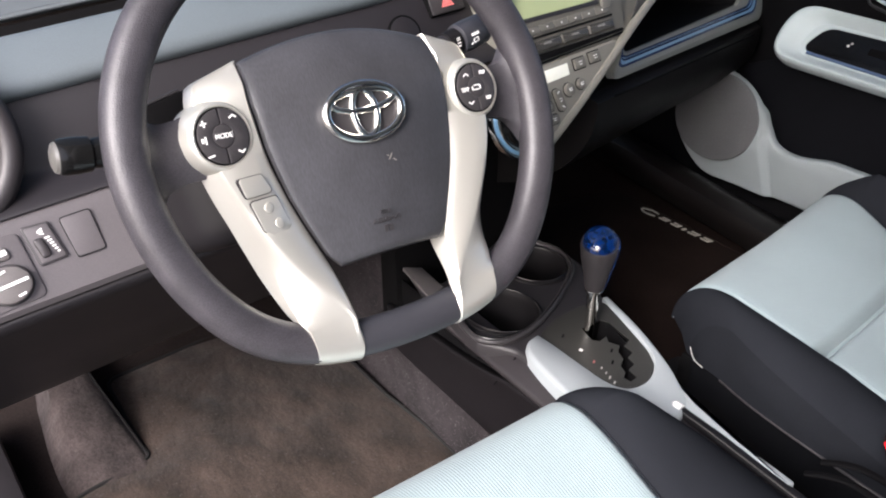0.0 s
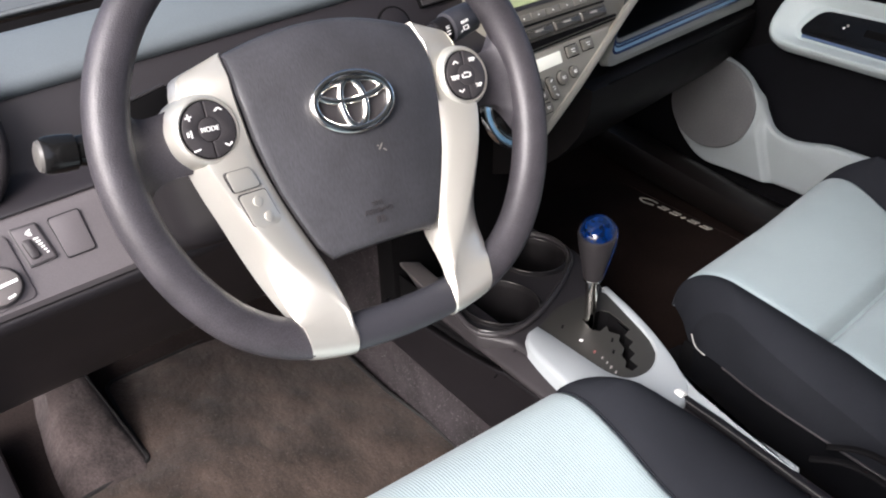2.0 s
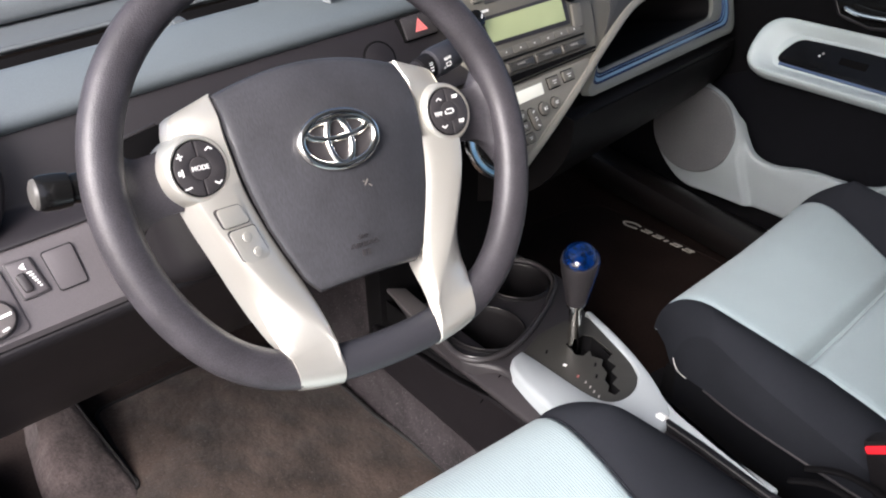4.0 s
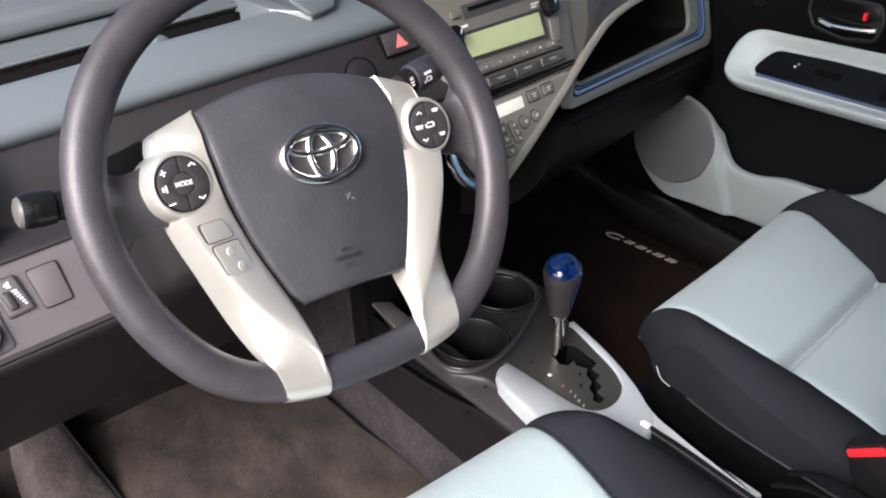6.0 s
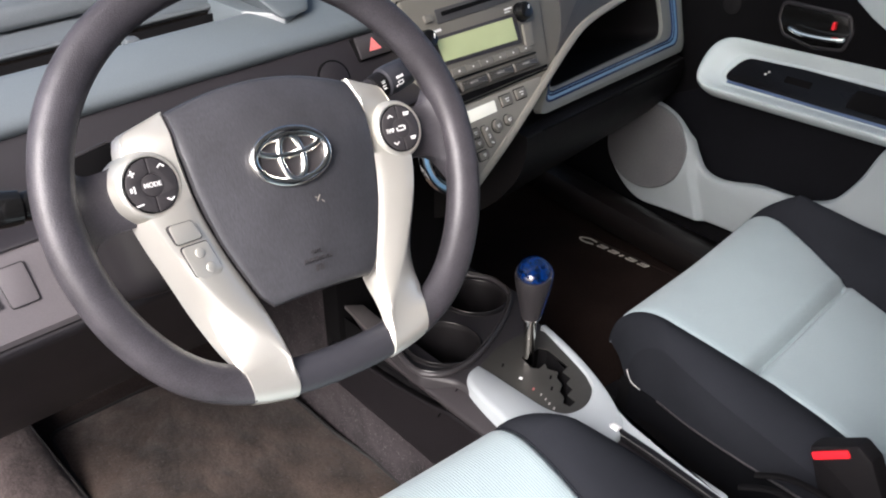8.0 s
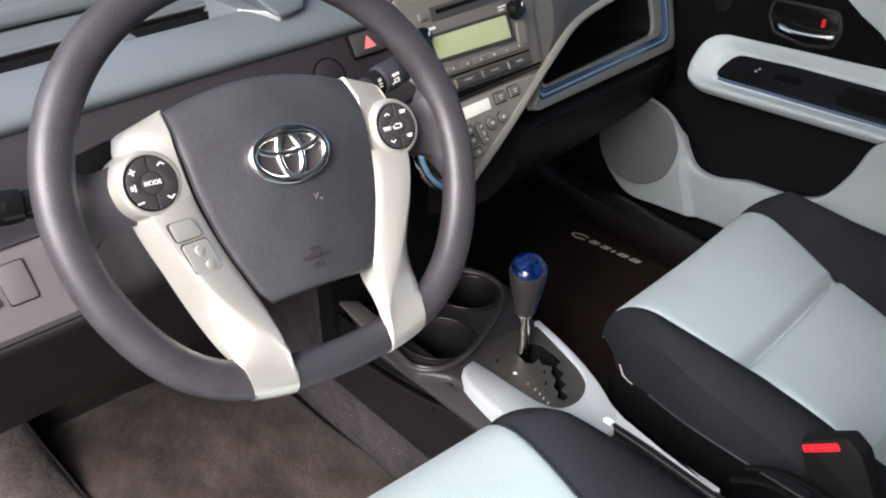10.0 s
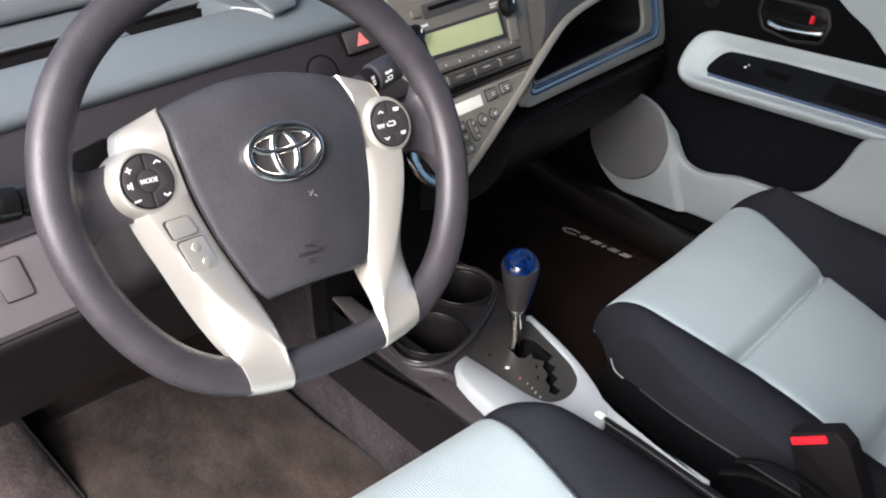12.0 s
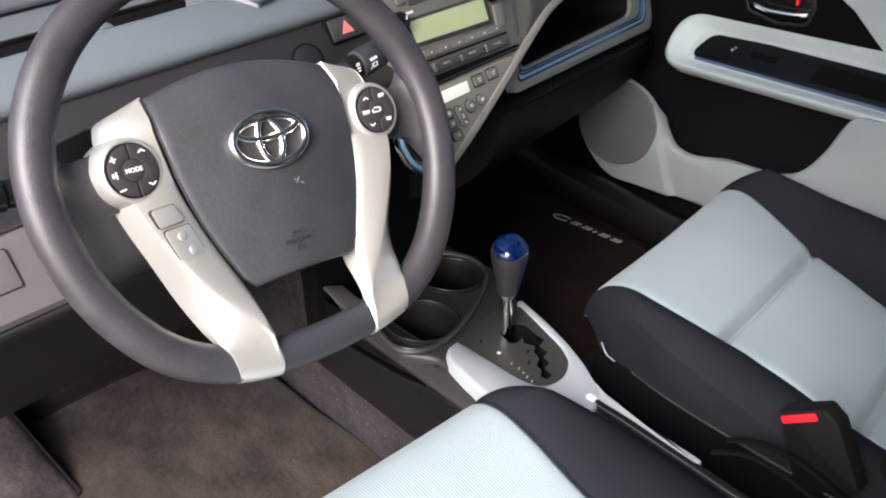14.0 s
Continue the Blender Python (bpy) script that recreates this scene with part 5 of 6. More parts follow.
# pale surround, open to the front, with a tail beside the parking brake
bm = bmesh.new()
so = smooth_line([(0.0545, 0.070, 0), (0.041, 0.012, 0), (0.022, -0.042, 0), (-0.004, -0.092, 0), (-0.028, -0.122, 0), (-0.072, -0.128, 0), (-0.108, -0.100, 0), (-0.121, -0.062, 0), (-0.1180, -0.010, 0), (-0.1120, 0.028, 0), (-0.1055, 0.044, 0), (-0.097, 0.052, 0)], 60)
si = smooth_line([(0.0465, 0.074, 0), (0.030, 0.018, 0), (0.015, -0.028, 0), (0.001, -0.051, 0), (-0.022, -0.066, 0), (-0.044, -0.070, 0), (-0.061, -0.064, 0), (-0.070, -0.046, 0), (-0.0725, -0.015, 0), (-0.0735, 0.020, 0), (-0.0745, 0.042, 0), (-0.076, 0.056, 0)], 60)
rows = []
for p, q in zip(so, si):
    n = (p - q).normalized()
    e = min(0.006, 0.4 * (p - q).length)
    rows.append([(p.x + n.x * 0.0015, p.y + n.y * 0.0015, 0.252)] + [(p.x - n.x * e * (1 - math.cos(a)), p.y - n.y * e * (1 - math.cos(a)), 0.284 + 0.006 * math.sin(a)) for a in (0, 0.4, 0.8, 1.2, 1.57)] + [(q.x + n.x * 0.002, q.y + n.y * 0.002, 0.290), (q.x, q.y, 0.2885), (q.x, q.y, 0.250)])
skin(bm, rows, caps=True)
surround = part("surround", bm, CONSOLE, console, "pale grey shifter surround")
bm = bmesh.new()
slab(bm, round_poly([(0.000, -0.085), (-0.012, -0.120), (-0.0215, -0.180), (-0.0235, -0.250), (-0.036, -0.250), (-0.040, -0.100)], [0.004, 0.02, 0.02, 0.004, 0.004, 0.004], 4), 0.235, 0.2893, bevel=0.004, seg=3)
part("tail", bm, CONSOLE, surround)
# added plate: the light on the rail's front edge, put into a paler colour
bm = bmesh.new()
slab(bm, round_poly([(-0.1235, 0.264), (-0.102, 0.250), (-0.105, 0.200), (-0.134, 0.190)], 0.003), 0.2815, 0.2850, bevel=0.001)
part("lit_rail_strip", bm, CAP, console, "added taupe-grey strip for the lit front edge of the console rail")
GATE = [(-0.020, 0.042), (0.012, 0.044), (0.018, 0.035), (0.016, 0.018), (0.013, -0.003), (-0.001, -0.008), (-0.002, -0.022), (-0.014, -0.026), (-0.017, -0.038), (-0.030, -0.042), (-0.032, -0.056), (-0.044, -0.058), (-0.046, -0.049), (-0.037, -0.043), (-0.033, -0.032), (-0.021, -0.025), (-0.016, -0.012), (-0.006, -0.005), (-0.012, 0.007), (-0.006, 0.016), (-0.020, 0.013), (-0.026, 0.020)]
bm = bmesh.new()
holed(bm, round_poly([(0.047, 0.072), (0.032, 0.020), (0.017, -0.027), (0.002, -0.051), (-0.022, -0.066), (-0.046, -0.071), (-0.064, -0.065), (-0.073, -0.048), (-0.078, 0.056), (-0.031, 0.075), (0.013, 0.078)], 0.012), [V2(*GATE)], 0.25, 0.2865, 0.001, 0.2850)
plate = part("shift_plate", bm, SHIFT, console, "dark satin shift plate")
for x, y in ((-0.021, -0.007), (-0.036, -0.023), (-0.050, 0.043)):
    bm = bmesh.new()
    box(bm, (-0.0035, -0.0012, 0.2862), (0.0035, 0.0012, 0.2870), pose(x, y, 0, 0, 0, 35), 0.0003)
    part("plate_mark", bm, BLACK, plate)
bm = bmesh.new()
slab(bm, V2(*[(x * 1.01, y * 1.01) for x, y in GATE]), 0.246, 0.2505)
part("gate_floor", bm, BLACK, console)
bm = bmesh.new()
skin(bm, [[(x, y, z) for x, y in GATE] for z in (0.2851, 0.248)], closed=True)
part("gate_wall", bm, BLACK, console)
bars("gate_mark", [(-0.0538, -0.0115, 0.0045, 0.0022, 30)], pose(0, 0, 0.2866), REDLINE, plate)
bars("gate_mark", [(-0.051, 0.012, 0.0040, 0.0040, 20)], pose(0, 0, 0.2866), WHITE, plate)
bars("gate_mark", [(-0.0545, -0.024, 0.0040, 0.0014, 30), (-0.0565, -0.033, 0.0040, 0.0014, 30), (-0.059, -0.041, 0.0045, 0.0018, 30), (-0.061, -0.050, 0.0045, 0.0018, 30)], pose(0, 0, 0.2866), DIM, plate)
# gear lever
gear = thing("gear_lever", "gear lever with chrome shaft, black grip and blue top", "gear lever", Matrix.Translation((-0.013, 0.036, 0.270)))
bm = bmesh.new()
tube(bm, [(0, 0, 0), (-0.003, 0.0, 0.04), (-0.007, 0.0, 0.082)], [0.0058, 0.0068, 0.0080], 18)
part("shaft", bm, CHROME, gear)
KNOB = [(0.078, 0.0105), (0.081, 0.0118), (0.092, 0.0138), (0.108, 0.0172), (0.124, 0.0206), (0.135, 0.0221), (0.140, 0.0213)]


def knob_ring(z, r, a0=0.0, a1=2 * math.pi, n=32, loop=True):
    lean = -0.006 - 0.06 * (z - 0.078)
    tip = min(1.0, max(0.0, (z - 0.10) / 0.04)) * 0.30
    return [(lean + r * math.cos(a), r * 0.95 * math.sin(a), z - 0.003 + tip * r * (0.76 * math.cos(a) + 0.65 * math.sin(a))) for a in np.linspace(a0, a1, n, endpoint=not loop)]


bm = bmesh.new()
skin(bm, [knob_ring(z, r) for z, r in KNOB], closed=True, caps=True)
part("grip", bm, CHARCOAL, gear, "black grip")
bm = bmesh.new()
skin(bm, [knob_ring(z, r) for z, r in ((0.139, 0.0196), (0.143, 0.0193), (0.147, 0.0172), (0.150, 0.0130), (0.1515, 0.0070), (0.1518, 0.001))], closed=True, caps=True)
part("knob_top", bm, GLASSBLUE, gear, "glossy deep blue knob top")
bm = bmesh.new()
skin(bm, [knob_ring(z, r * 1.012, radians(-62), radians(8), 10, False) for z, r in KNOB[1:]])
shell(part("blue_inset", bm, GLASSBLUE, gear, "blue strip down the grip"), 0.0008, 1)
bm = bmesh.new()
skin(bm, [knob_ring(z, r) for z, r in ((0.0755, 0.0090), (0.0765, 0.0112), (0.0790, 0.0114), (0.0800, 0.0098))], closed=True, caps=True)
part("collar", bm, CHROME, gear)
# parking brake
brake = thing("parking_brake", "charcoal parking brake lever with a bright button", "hand brake", Matrix.Translation((-0.0345, -0.114, 0.2835)))
bm = bmesh.new()
tube(bm, [(0, -0.003, 0.0), (0.001, -0.006, 0.0), (0.001, -0.05, 0.0), (-0.002, -0.20, -0.003)], [0.0052, 0.0068, 0.0070, 0.0076], 18)
part("handle", bm, FLANK, brake)
for a in (20, 128):
    bm = bmesh.new()
    tube(bm, [(0.0006 + r * math.cos(radians(a)) + dx, y, r * math.sin(radians(a)) + dz) for y, r, dx, dz in ((-0.010, 0.0070, 0.0, 0.0), (-0.05, 0.0071, 0.0, 0.0), (-0.20, 0.0077, -0.003, -0.003))], 0.0007, 6)
    part("grip_seam", bm, PLATE, brake)
bm = bmesh.new()
tube(bm, [(0, -0.006, 0.004), (0, 0.003, 0.004), (0, 0.0065, 0.004)], [0.0058, 0.0058, 0.003], 16)
part("button", bm, WHITE, brake, "bright silver release button")

# ---- passenger door ----
door = thing("passenger_door", "charcoal passenger door with pale armrest tray and pocket", "car door", Matrix())
YM = Matrix(((0, 0, -1, 0), (-1, 0, 0, 0), (0, 1, 0, 0), (0, 0, 0, 1)))  # outline (-y, z), height towards the cabin


def door_m(x):
    m = YM.copy()
    m.translation = (x, 0, 0)
    return m


bm = bmesh.new()
slab(bm, round_poly([(-0.80, 0.02), (-0.80, 0.62), (-0.40, 0.70), (0.95, 0.74), (0.95, 0.02)], 0.03), 0.0, 0.06, door_m(0.735), bevel=0.012)
part("panel", bm, DOORPANEL, door, "charcoal grained door panel")
# armrest tray: a leaning racetrack frame with a dished floor
TR = axes((0.638, 0.06, 0.497), (0.0, -1.0, 0.035), (0.62, 0.0, 0.78))
tray_in = round_poly([(-0.199, -0.021), (0.60, -0.036), (0.60, 0.040), (-0.185, 0.041)], [0.026, 0.02, 0.02, 0.034], 8)
tray_out = round_poly([(-0.236, -0.043), (0.62, -0.054), (0.62, 0.061), (-0.236, 0.061)], [0.048, 0.02, 0.02, 0.052], 8)
tray_rings = [[(q.x + (p.x - q.x) * f, q.y + (p.y - q.y) * f, h) for p, q in zip(tray_in, tray_out)] for f, h in ((0.06, -0.020), (0.0, -0.006), (0.03, 0.000), (0.10, 0.0045), (0.20, 0.006), (0.33, 0.005), (0.55, 0.001), (0.80, -0.006), (1.0, -0.0095))]
bm = bmesh.new()
skin(bm, tray_rings, closed=True)
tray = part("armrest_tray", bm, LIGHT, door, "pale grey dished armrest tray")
tray.matrix_local = TR

bm = bmesh.new()
slab(bm, [p.copy() for p in tray_in], -0.020, -0.0090)
ob = part("tray_floor", bm, LIGHT, door)
ob.matrix_local = TR
bm = bmesh.new()
slab(bm, round_poly([(-0.191, -0.0145), (0.58, -0.034), (0.58, 0.018), (-0.060, 0.036), (-0.165, 0.034)], [0.020, 0.01, 0.01, 0.08, 0.030], 8), -0.012, -0.0050, bevel=0.003, seg=3)
sw = part("switch_panel", bm, SWITCH, door, "glossy black window switch panel")
sw.matrix_local = TR
bm = bmesh.new()
tube(bm, [(x, -0.0155 - 0.0195 * (x + 0.17) / 0.75, -0.0075) for x in np.linspace(-0.175, 0.58, 12)], 0.0030, 8, flat=0.7)
ob = part("blue_line", bm, DUSK, door, "dusk blue accent line")
ob.matrix_local = TR
bm = bmesh.new()
slab(bm, round_poly([(-0.082, 0.018), (-0.036, 0.0165), (-0.036, 0.004), (-0.082, 0.006)], 0.002), -0.010, -0.0045, bevel=0.0004)
part("switch_recess", bm, BLACK, sw)
bars("mark", [(-0.113, 0.0165, 0.0035, 0.0035, 40)], pose(0, 0, -0.0049), DIM, sw)
bars("mark", [(-0.117, 0.0115, 0.0035, 0.0028, 40)], pose(0, 0, -0.0049), WHITE, sw)
bm = bmesh.new()
slab(bm, round_poly([(0.034, 0.022), (0.30, 0.012), (0.30, -0.020), (0.028, -0.010)], 0.006), -0.010, -0.0040)
part("grab_pocket", bm, BLACK, sw)

# inner handle in its cup
cup_line = round_poly([(-0.176, 0.562), (-0.189, 0.585), (-0.187, 0.612), (-0.076, 0.612), (-0.067, 0.588), (-0.074, 0.560), (-0.123, 0.553)], 0.012, 6)
bm = bmesh.new()
slab(bm, cup_line, 0.0, 0.004, door_m(0.677), bevel=0.002)
cup = part("handle_cup", bm, GLOSS, door, "glossy black handle cup")
bm = bmesh.new()
tube(bm, [door_m(0.675) @ Vector((p.x, p.y, 0)) for p in cup_line], 0.0034, 10, closed=True, up=(1, 0, 0), flat=0.8)
part("bezel", bm, FASCIA, cup, "dark grey rounded bezel")
bm = bmesh.new()
tube(bm, smooth_line([(0.664, 0.164, 0.5775), (0.660, 0.136, 0.5725), (0.660, 0.091, 0.5745), (0.664, 0.069, 0.5785)], 16), [0.004] + [0.0065] * 14 + [0.004], 10, flat=0.7)
part("inner_handle", bm, CHROME, door, "chrome inner door handle")
bm = bmesh.new()
box(bm, (0.663, 0.0905, 0.5875), (0.672, 0.0960, 0.6000), bevel=0.002)
part("lock_tab", bm, RED, door, "red lock tab")
bm = bmesh.new()
slab(bm, oval(-0.28, 0.590, 0.018, 0.018, 28), 0.0, 0.004, door_m(0.678), bevel=0.002)
part("tweeter_cap", bm, DARK, door)

# lower pocket: pale wall that sweeps up at the rear, speaker cover at its front
wall_line = [(-0.380, 0.414, 0), (-0.415, 0.385, 0), (-0.436, 0.330, 0), (-0.432, 0.285, 0), (-0.405, 0.245, 0), (-0.362, 0.222, 0), (-0.30, 0.224, 0), (-0.172, 0.230, 0), (0.0, 0.235, 0), (0.25, 0.235, 0), (0.50, 0.235, 0),
             (0.50, 0.30, 0), (0.50, 0.472, 0), (0.30, 0.472, 0), (0.12, 0.470, 0), (0.075, 0.466, 0), (0.055, 0.450, 0), (0.035, 0.400, 0), (0.005, 0.355, 0), (-0.035, 0.335, 0), (-0.08, 0.330, 0), (-0.13, 0.326, 0), (-0.19, 0.311, 0), (-0.230, 0.316, 0), (-0.252, 0.340, 0), (-0.268, 0.370, 0), (-0.31, 0.402, 0)]
bm = bmesh.new()
slab(bm, [Vector((p.x, p.y)) for p in smooth_line(wall_line, 160, closed=True)], 0.0, 0.014, door_m(0.614), bevel=0.006, seg=4)
for h in (0.236, 0.246, 0.256, 0.266, 0.276, 0.286, 0.296, 0.306):
    bmesh.ops.bisect_plane(bm, geom=bm.verts[:] + bm.edges[:] + bm.faces[:], plane_co=(0, 0, h), plane_no=(0, 0, 1))
for y in [0.262 - 0.003 * k for k in range(15)] + [0.15, 0.05]:
    bmesh.ops.bisect_plane(bm, geom=bm.verts[:] + bm.edges[:] + bm.faces[:], plane_co=(0, y, 0), plane_no=(0, 1, 0))
bmesh.ops.triangulate(bm, faces=bm.faces[:])
for v in bm.verts:
    # set back behind the rib, and turned under along its foot
    k = min(1.0, max(0.0, (0.262 - v.co.y + 0.28 * (v.co.z - 0.33)) / 0.014))
    v.co.x += 0.012 * k * k * (3 - 2 * k) * max(0.0, min(1.0, (v.co.y + 0.02) / 0.20))
    under = max(0.0, min(1.0, (0.302 - v.co.z) / 0.070))
    v.co.x += 0.019 * under ** 1.3
    v.co.z -= 0.010 * under ** 2
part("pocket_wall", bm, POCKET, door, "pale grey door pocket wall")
bm = bmesh.new()
slab(bm, [Vector(p) for p in ((-0.40, 0.225), (0.5, 0.225), (0.5, 0.46), (-0.26, 0.46), (-0.38, 0.40))], 0.0, 0.01, door_m(0.674))
part("pocket_back", bm, WELL, door)
bm = bmesh.new()
box(bm, (0.630, -0.5, 0.226), (0.676, 0.40, 0.240), bevel=0.003)
part("pocket_floor", bm, DARK, door)
bm = bmesh.new()
slab(bm, oval(-0.350, 0.328, 0.088, 0.079, 56, 0.42), 0.0, 0.005, door_m(0.603), bevel=0.003, seg=3)
part("speaker_cover", bm, SPEAKER, door, "grey perforated speaker cover")
bm = bmesh.new()
slab(bm, round_poly([(-0.085, 0.645), (-0.080, 0.700), (0.05, 0.73), (0.6, 0.73), (0.6, 0.53), (0.075, 0.53), (0.036, 0.561), (-0.007, 0.597), (-0.043, 0.616)], [0.02, 0.03, 0.02, 0.01, 0.01, 0.03, 0.05, 0.05, 0.05]), 0.0, 0.02, door_m(0.690), bevel=0.006)
part("upper_insert", bm, LIGHT, door, "pale grey upper door insert")
# sill under the door
bm = bmesh.new()
skin(bm, [[(0.54, y, 0.150 + 0.07 * max(0, y - 0.1)), (0.555, y, 0.185 + 0.08 * max(0, y - 0.1)), (0.575, y, 0.195 + 0.08 * max(0, y - 0.1)), (0.60, y, 0.193 + 0.08 * max(0, y - 0.1)), (0.67, y, 0.17)] for y in np.linspace(-0.9, 0.9, 20)])
tagged(shell(part("trim_sill_passenger", bm, SILL), 0.01, out=(0, 0, 1)), "black sill trim by the passenger door", "sill", kind="structure")

# ---- mats, footrest, pedals ----
def mat_sheet(outline, height, low):
    b = bmesh.new()
    slab(b, outline, low, height, bevel=0.003)
    return b


mat_outline = round_poly([(-0.442, 0.506), (-0.28, 0.530), (-0.18, 0.525), (-0.130, 0.40), (-0.1275, 0.28), (-0.1175, 0.20), (-0.115, 0.10), (-0.118, -0.20), (-0.55, -0.20), (-0.557, 0.309), (-0.4455, 0.333), (-0.446, 0.42)], [0.02, 0.05, 0.04, 0.05, 0.05, 0.05, 0.03, 0.04, 0.04, 0.03, 0.012, 0.05])
mat = thing("driver_mat", "brown-grey carpet floor mat, slightly scuffed, on the driver's floor", "floor mat", Matrix())
part("carpet_sheet", mat_sheet(mat_outline, 0.068, 0.0585), CARPET, mat)
bm = bmesh.new()
tube(bm, [(p.x, p.y, 0.0678) for p in mat_outline], 0.0030, 6, closed=True)
part("binding", bm, STITCH, mat, "dark stitched binding")
rest = thing("footrest", "worn carpeted footrest in the driver's footwell", "footrest", Matrix())
bm = bmesh.new()
fr = []
for y, z, w0, w1 in ((0.312, 0.064, -0.540, -0.446), (0.325, 0.072, -0.540, -0.446), (0.36, 0.080, -0.537, -0.449), (0.42, 0.094, -0.530, -0.457), (0.49, 0.110, -0.520, -0.466), (0.56, 0.126, -0.512, -0.472)):
    fr.append([(w0 - 0.02, y, 0.05), (w0, y, z - 0.006), (w0 + 0.01, y, z), (w1 - 0.012, y, z), (w1, y, z - 0.008), (w1 + 0.012, y, 0.05)])
cols = [smooth_line([r[k] for r in fr], 24) for k in range(6)]
skin(bm, [[c[i] for c in cols] for i in range(24)], caps=True)
part("pad", bm, REST, rest)
bm = bmesh.new()
tube(bm, [(c.x, c.y, c.z + 0.0005) for c in cols[4]], 0.002, 6)
part("edge_binding", bm, STITCH, rest)
pedal = thing("brake_pedal", "black rubber brake pedal on a steel arm", "pedal", axes((-0.285, 0.46, 0.20), (1, 0, 0), (0, 0.55, 0.83)))
bm = bmesh.new()
slab(bm, round_poly([(-0.034, 0.022), (0.034, 0.022), (0.032, -0.022), (-0.032, -0.022)], 0.008), -0.008, 0.004, bevel=0.003)
pad = part("pad", bm, BUTTON, pedal)
for i in range(5):
    bm = bmesh.new()
    box(bm, (-0.028, -0.017 + i * 0.008, 0.003), (0.028, -0.014 + i * 0.008, 0.0055), bevel=0.0008)
    part("rib", bm, RAIL, pad)
bm = bmesh.new()
tube(bm, smooth_line([(0, 0.0, -0.006), (0, 0.06, -0.035), (0, 0.16, -0.05), (0, 0.28, -0.03)], 14), 0.008, 8, flat=0.5)
part("arm", bm, DARK, pedal)
pmat_outline = round_poly([(0.10, 0.48), (0.52, 0.48), (0.53, -0.15), (0.10, -0.15)], 0.05)
pmat = thing("passenger_mat", "brown carpet mat darkened for shade, silver lettering bars, passenger floor", "floor mat", Matrix())
part("carpet_sheet", mat_sheet(pmat_outline, 0.153, 0.144), CARPET_SHADED, pmat)
bm = bmesh.new()
tube(bm, [(p.x, p.y, 0.152) for p in pmat_outline], 0.002, 6, closed=True)
part("binding", bm, CARPET_SHADED, pmat)
BD = axes((0.505, 0.306, 0.1535), (0.012, -0.165, 0), (1, 0.05, 0))
bm = bmesh.new()
tube(bm, [(p.x, p.y, 0) for p in smooth_line([(-0.050, 0.008, 0), (-0.066, 0.010, 0), (-0.082, 0.001, 0), (-0.070, -0.008, 0), (-0.050, -0.004, 0)], 16)], 0.0022, 6, flat=0.5)
badge = part("badge", bm, STACK, pmat, "silver metal badge of plain bars")
badge.matrix_local = BD
for x, w in ((-0.031, 0.0155), (-0.006, 0.0155), (0.0125, 0.004), (0.032, 0.0165), (0.0575, 0.0165)):
    bm = bmesh.new()
    lean = lambda u, v: Vector((x + u + 0.36 * v, v))
    slab(bm, [lean(-w / 2, -0.0052), lean(w / 2, -0.0052), lean(w / 2, -0.0022), lean(-w / 2, -0.0022)], 0, 0.0018)
    if w > 0.01:
        slab(bm, [lean(-w / 2, 0.0022), lean(w / 2, 0.0022), lean(w / 2, 0.0052), lean(-w / 2, 0.0052)], 0, 0.0018)
    slab(bm, [lean(w / 2 - 0.004, -0.0022), lean(w / 2, -0.0022), lean(w / 2, 0.0022), lean(w / 2 - 0.004, 0.0022)], 0, 0.0018)
    part("bar", bm, TRIM, badge).matrix_local = Matrix()

# ---- switches in the driver's lower panel ----
LP = axes((-0.5, 0.1475, 0.497), (1, 0, 0.125), (0, 0.035, 0.054))


def panel_plate(b, corners, r, low, high, bevel=0.0008):
    slab(b, round_poly(corners, r), low, high, bevel=bevel)


def gap_plate(corners, r, parent):
    """The thin dark joint round a switch."""
    c = sum((Vector(q) for q in corners), Vector((0, 0))) / len(corners)
    b = bmesh.new()
    slab(b, round_poly([tuple(c + (Vector(q) - c) * 1.055) for q in corners], r), -0.004, 0.0007)
    part("joint", b, FLANK, parent)


blank = thing("blank_cover", "taupe-grey blank switch cover in the lower panel", "switch cover", LP)
bm = bmesh.new()
panel_plate(bm, [(-0.041, 0.026), (-0.0165, 0.026), (-0.0155, -0.008), (-0.038, -0.008)], 0.003, -0.004, 0.0011, 0.0005)
part("cover", bm, PANEL, blank)
gap_plate([(-0.041, 0.026), (-0.0165, 0.026), (-0.0155, -0.008), (-0.038, -0.008)], 0.003, blank)
dim = thing("dimmer_switch", "grey dimmer wheel with white marks in the lower panel", "switch", LP)
bm = bmesh.new()
panel_plate(bm, [(-0.071, 0.0285), (-0.050, 0.0275), (-0.0445, -0.0045), (-0.067, -0.0055)], 0.002, -0.004, 0.0018)
part("frame", bm, BUTTON, dim)
bm = bmesh.new()
panel_plate(bm, [(-0.0695, 0.027), (-0.0512, 0.026), (-0.0462, -0.003), (-0.0655, -0.004)], 0.002, 0.0, 0.0024)
part("plate", bm, PANEL, dim)
bm = bmesh.new()
slab(bm, round_poly([(-0.0665, 0.0165), (-0.0585, 0.0165), (-0.0560, 0.000), (-0.0635, 0.000)], 0.003), 0.0, 0.0055, bevel=0.002)
part("wheel", bm, RAIL, dim)
bars("mark", [(-0.0580, 0.0225, 0.0040, 0.0010, 20), (-0.0585, 0.0208, 0.0045, 0.0010, 0), (-0.0578, 0.0190, 0.0036, 0.0010, -15)] + [(-0.0548 + 0.0009 * i, 0.0150 - 0.0026 * i, 0.0040 - 0.0004 * i, 0.0013, 0) for i in range(6)], pose(0, 0, 0.0025), WHITE, dim)
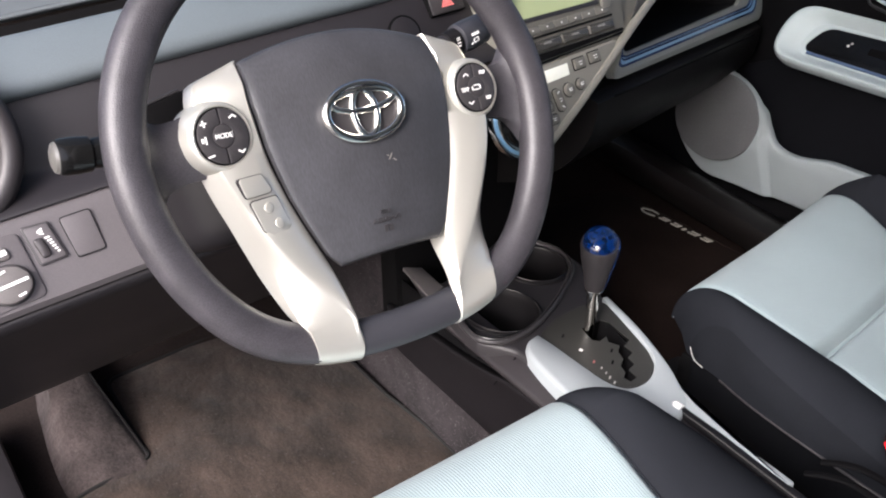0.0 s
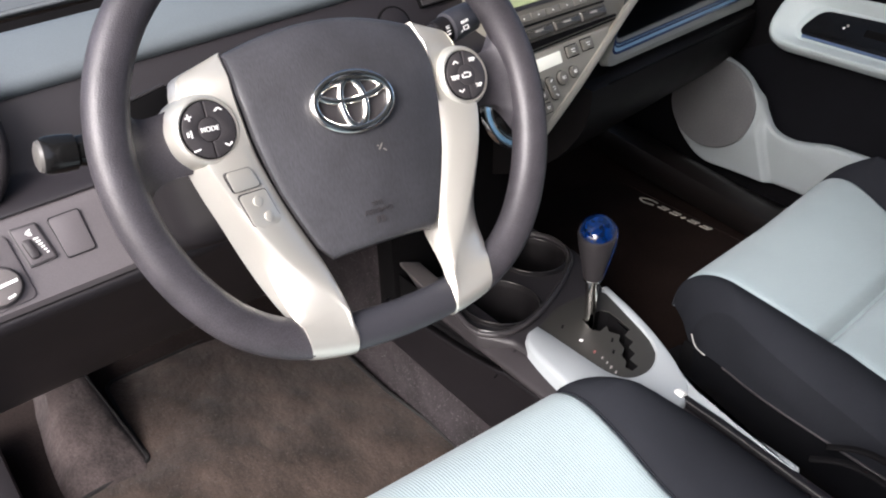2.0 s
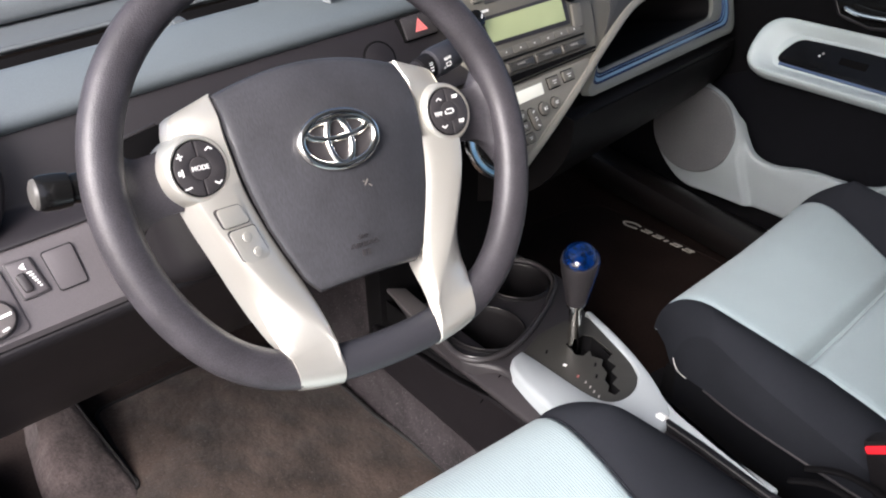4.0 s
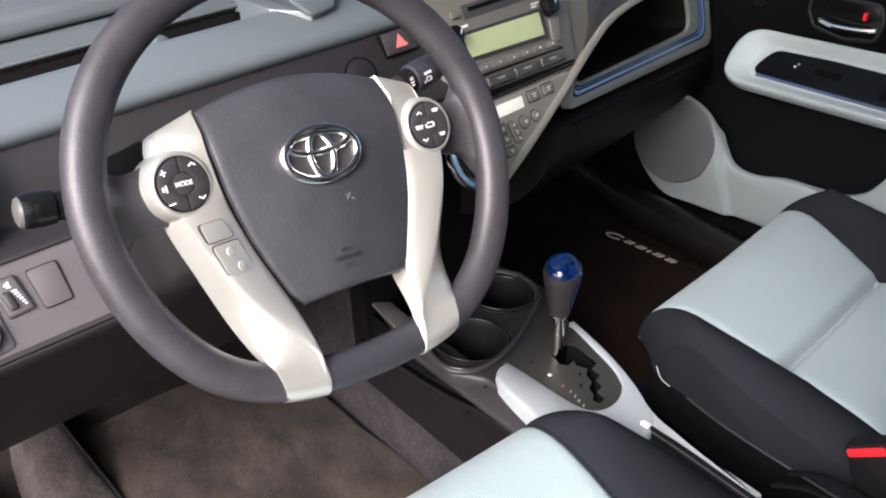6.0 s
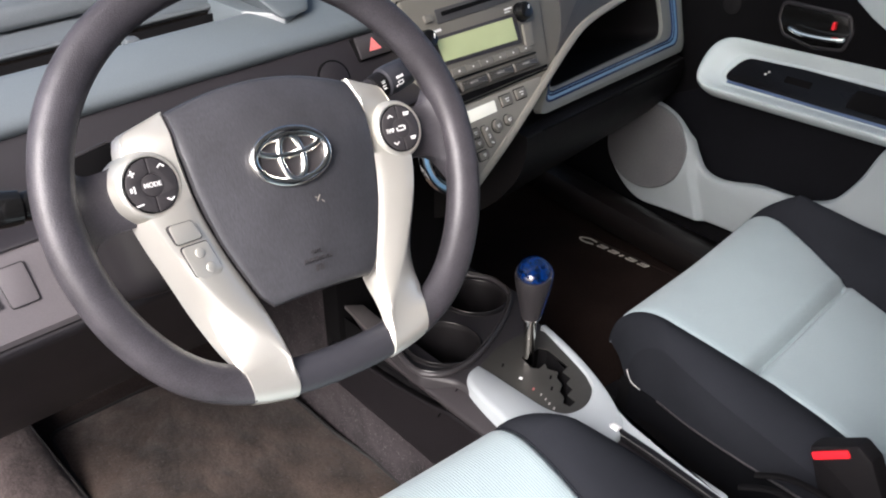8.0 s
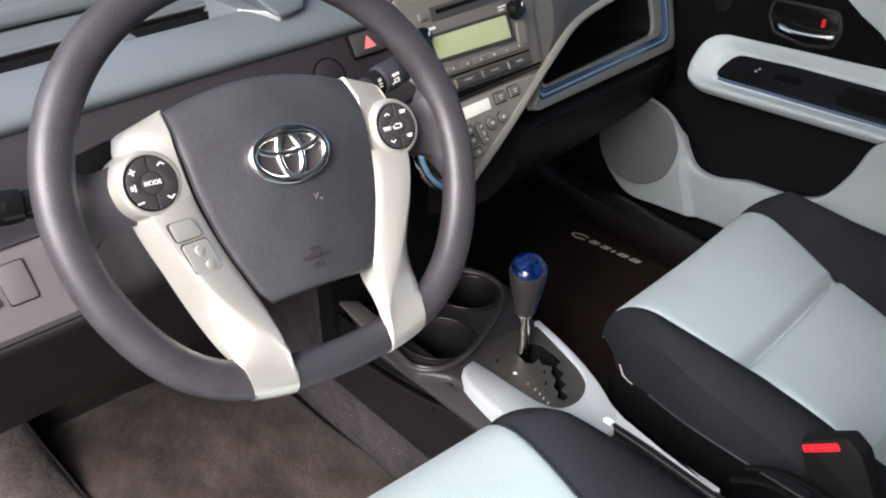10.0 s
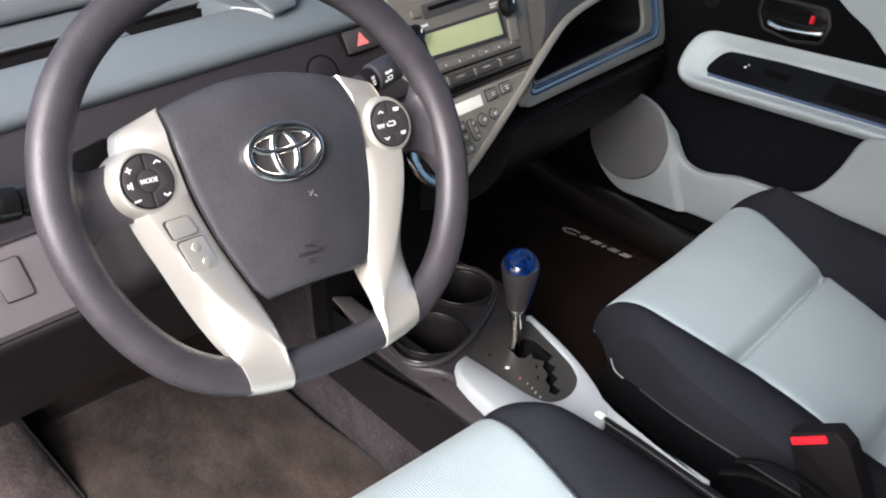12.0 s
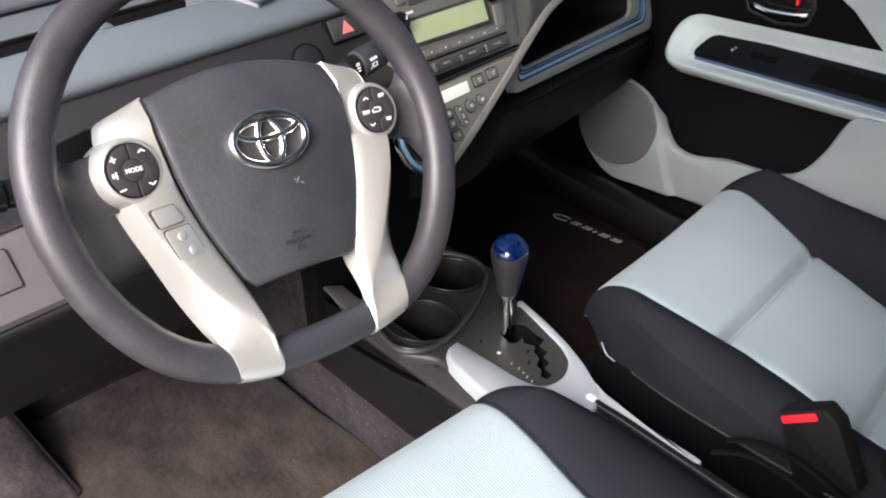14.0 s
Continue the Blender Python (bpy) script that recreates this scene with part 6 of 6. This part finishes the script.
mir = thing("mirror_switch", "mirror switch knob with silver dial in a dark frame", "switch", LP)
bm = bmesh.new()
panel_plate(bm, [(-0.130, 0.0285), (-0.0745, 0.0265), (-0.0700, -0.028), (-0.130, -0.031)], 0.006, -0.004, 0.0016)
part("frame", bm, PANEL, mir)
bm = bmesh.new()
slab(bm, oval(-0.094, -0.011, 0.0185, 0.0165, 40), 0.0, 0.0045, bevel=0.0015)
part("knob_base", bm, BUTTON, mir)
bm = bmesh.new()
slab(bm, oval(-0.094, -0.011, 0.0172, 0.0150, 40), 0.004, 0.009, bevel=0.003)
dialk = part("knob", bm, CAP, mir)
bars("mark", [(-0.093, -0.011, 0.027, 0.0024, 4), (-0.096, 0.0, 0.005, 0.0018, 10), (-0.088, -0.021, 0.006, 0.0018, 10)], pose(0, 0, 0.0092), WHITE, dialk)
bm = bmesh.new()
slab(bm, round_poly([(-0.106, 0.0195), (-0.086, 0.0190), (-0.084, 0.0085), (-0.106, 0.0085)], 0.005), 0.0, 0.004, bevel=0.0015)
top = part("rocker", bm, CAP, mir)
bars("mark", [(-0.090, 0.0142, 0.006, 0.0042, 5)], pose(0, 0, 0.0041), WHITE, top)

# round side vent beside the fascia
vent = thing("side_vent", "round charcoal air vent at the end of the dash", "air vent", axes((-0.628, 0.205, 0.570), (1, 0.0, 0.10), (0, 0.35, 0.93)))
bm = bmesh.new()
tube(bm, [(p.x, p.y, 0) for p in oval(0, 0, 0.066, 0.066, 48)], 0.010, 12, closed=True)
part("ring", bm, RAIL, vent)
bm = bmesh.new()
slab(bm, oval(0, 0, 0.060, 0.060, 40), -0.03, -0.012)
part("well", bm, BLACK, vent)
for i in range(5):
    bm = bmesh.new()
    h = -0.04 + i * 0.02
    w = math.sqrt(0.058 ** 2 - h * h)
    box(bm, (-w, h - 0.0015, -0.012), (w, h + 0.0015, 0.0), bevel=0.0008)
    part("vane", bm, DARK, vent)

# ---- seat belt buckles ----
BK = axes((0.090, -0.2925, 0.3165), (0, -0.805, 0.593), (0, 0.3, 0.95))
buckle = thing("seat_belt_buckle", "black seat belt buckle with a red button beside the passenger seat", "buckle", BK)
bm = bmesh.new()
slab(bm, round_poly([(-0.022, 0.010), (0.032, 0.008), (0.040, -0.010), (0.034, -0.085), (-0.040, -0.085), (-0.028, -0.020)], 0.006), -0.012, 0.010, bevel=0.005)
part("body", bm, DARK, buckle)
bm = bmesh.new()
box(bm, (-0.0205, -0.0045, 0.003), (0.0205, 0.0042, 0.0125), bevel=0.0025)
part("red_button", bm, RED, buckle, "bright red release button")
buckle2 = thing("seat_belt_stalk", "black webbed buckle stalk between seat and console", "buckle", Matrix())
for dx in (0.0, 0.03):
    bm = bmesh.new()
    tube(bm, smooth_line([(0.025 + dx, -0.235, 0.262), (0.035 + dx, -0.27, 0.275), (0.04 + dx, -0.32, 0.272), (0.045 + dx, -0.38, 0.25)], 18), 0.0045, 8, flat=0.6)
    part("strap", bm, BLACK, buckle2)
# recline loop at the front of the passenger seat
loop = thing("seat_adjust_bar", "thin pale metal bar under the passenger seat's front", "bar", Matrix())
bm = bmesh.new()
tube(bm, smooth_line([(0.083, -0.038, 0.272), (0.083, -0.0437, 0.2626), (0.083, -0.050, 0.2577), (0.083, -0.061, 0.2556)], 10), 0.0007, 8)
part("bar", bm, DIM, loop)
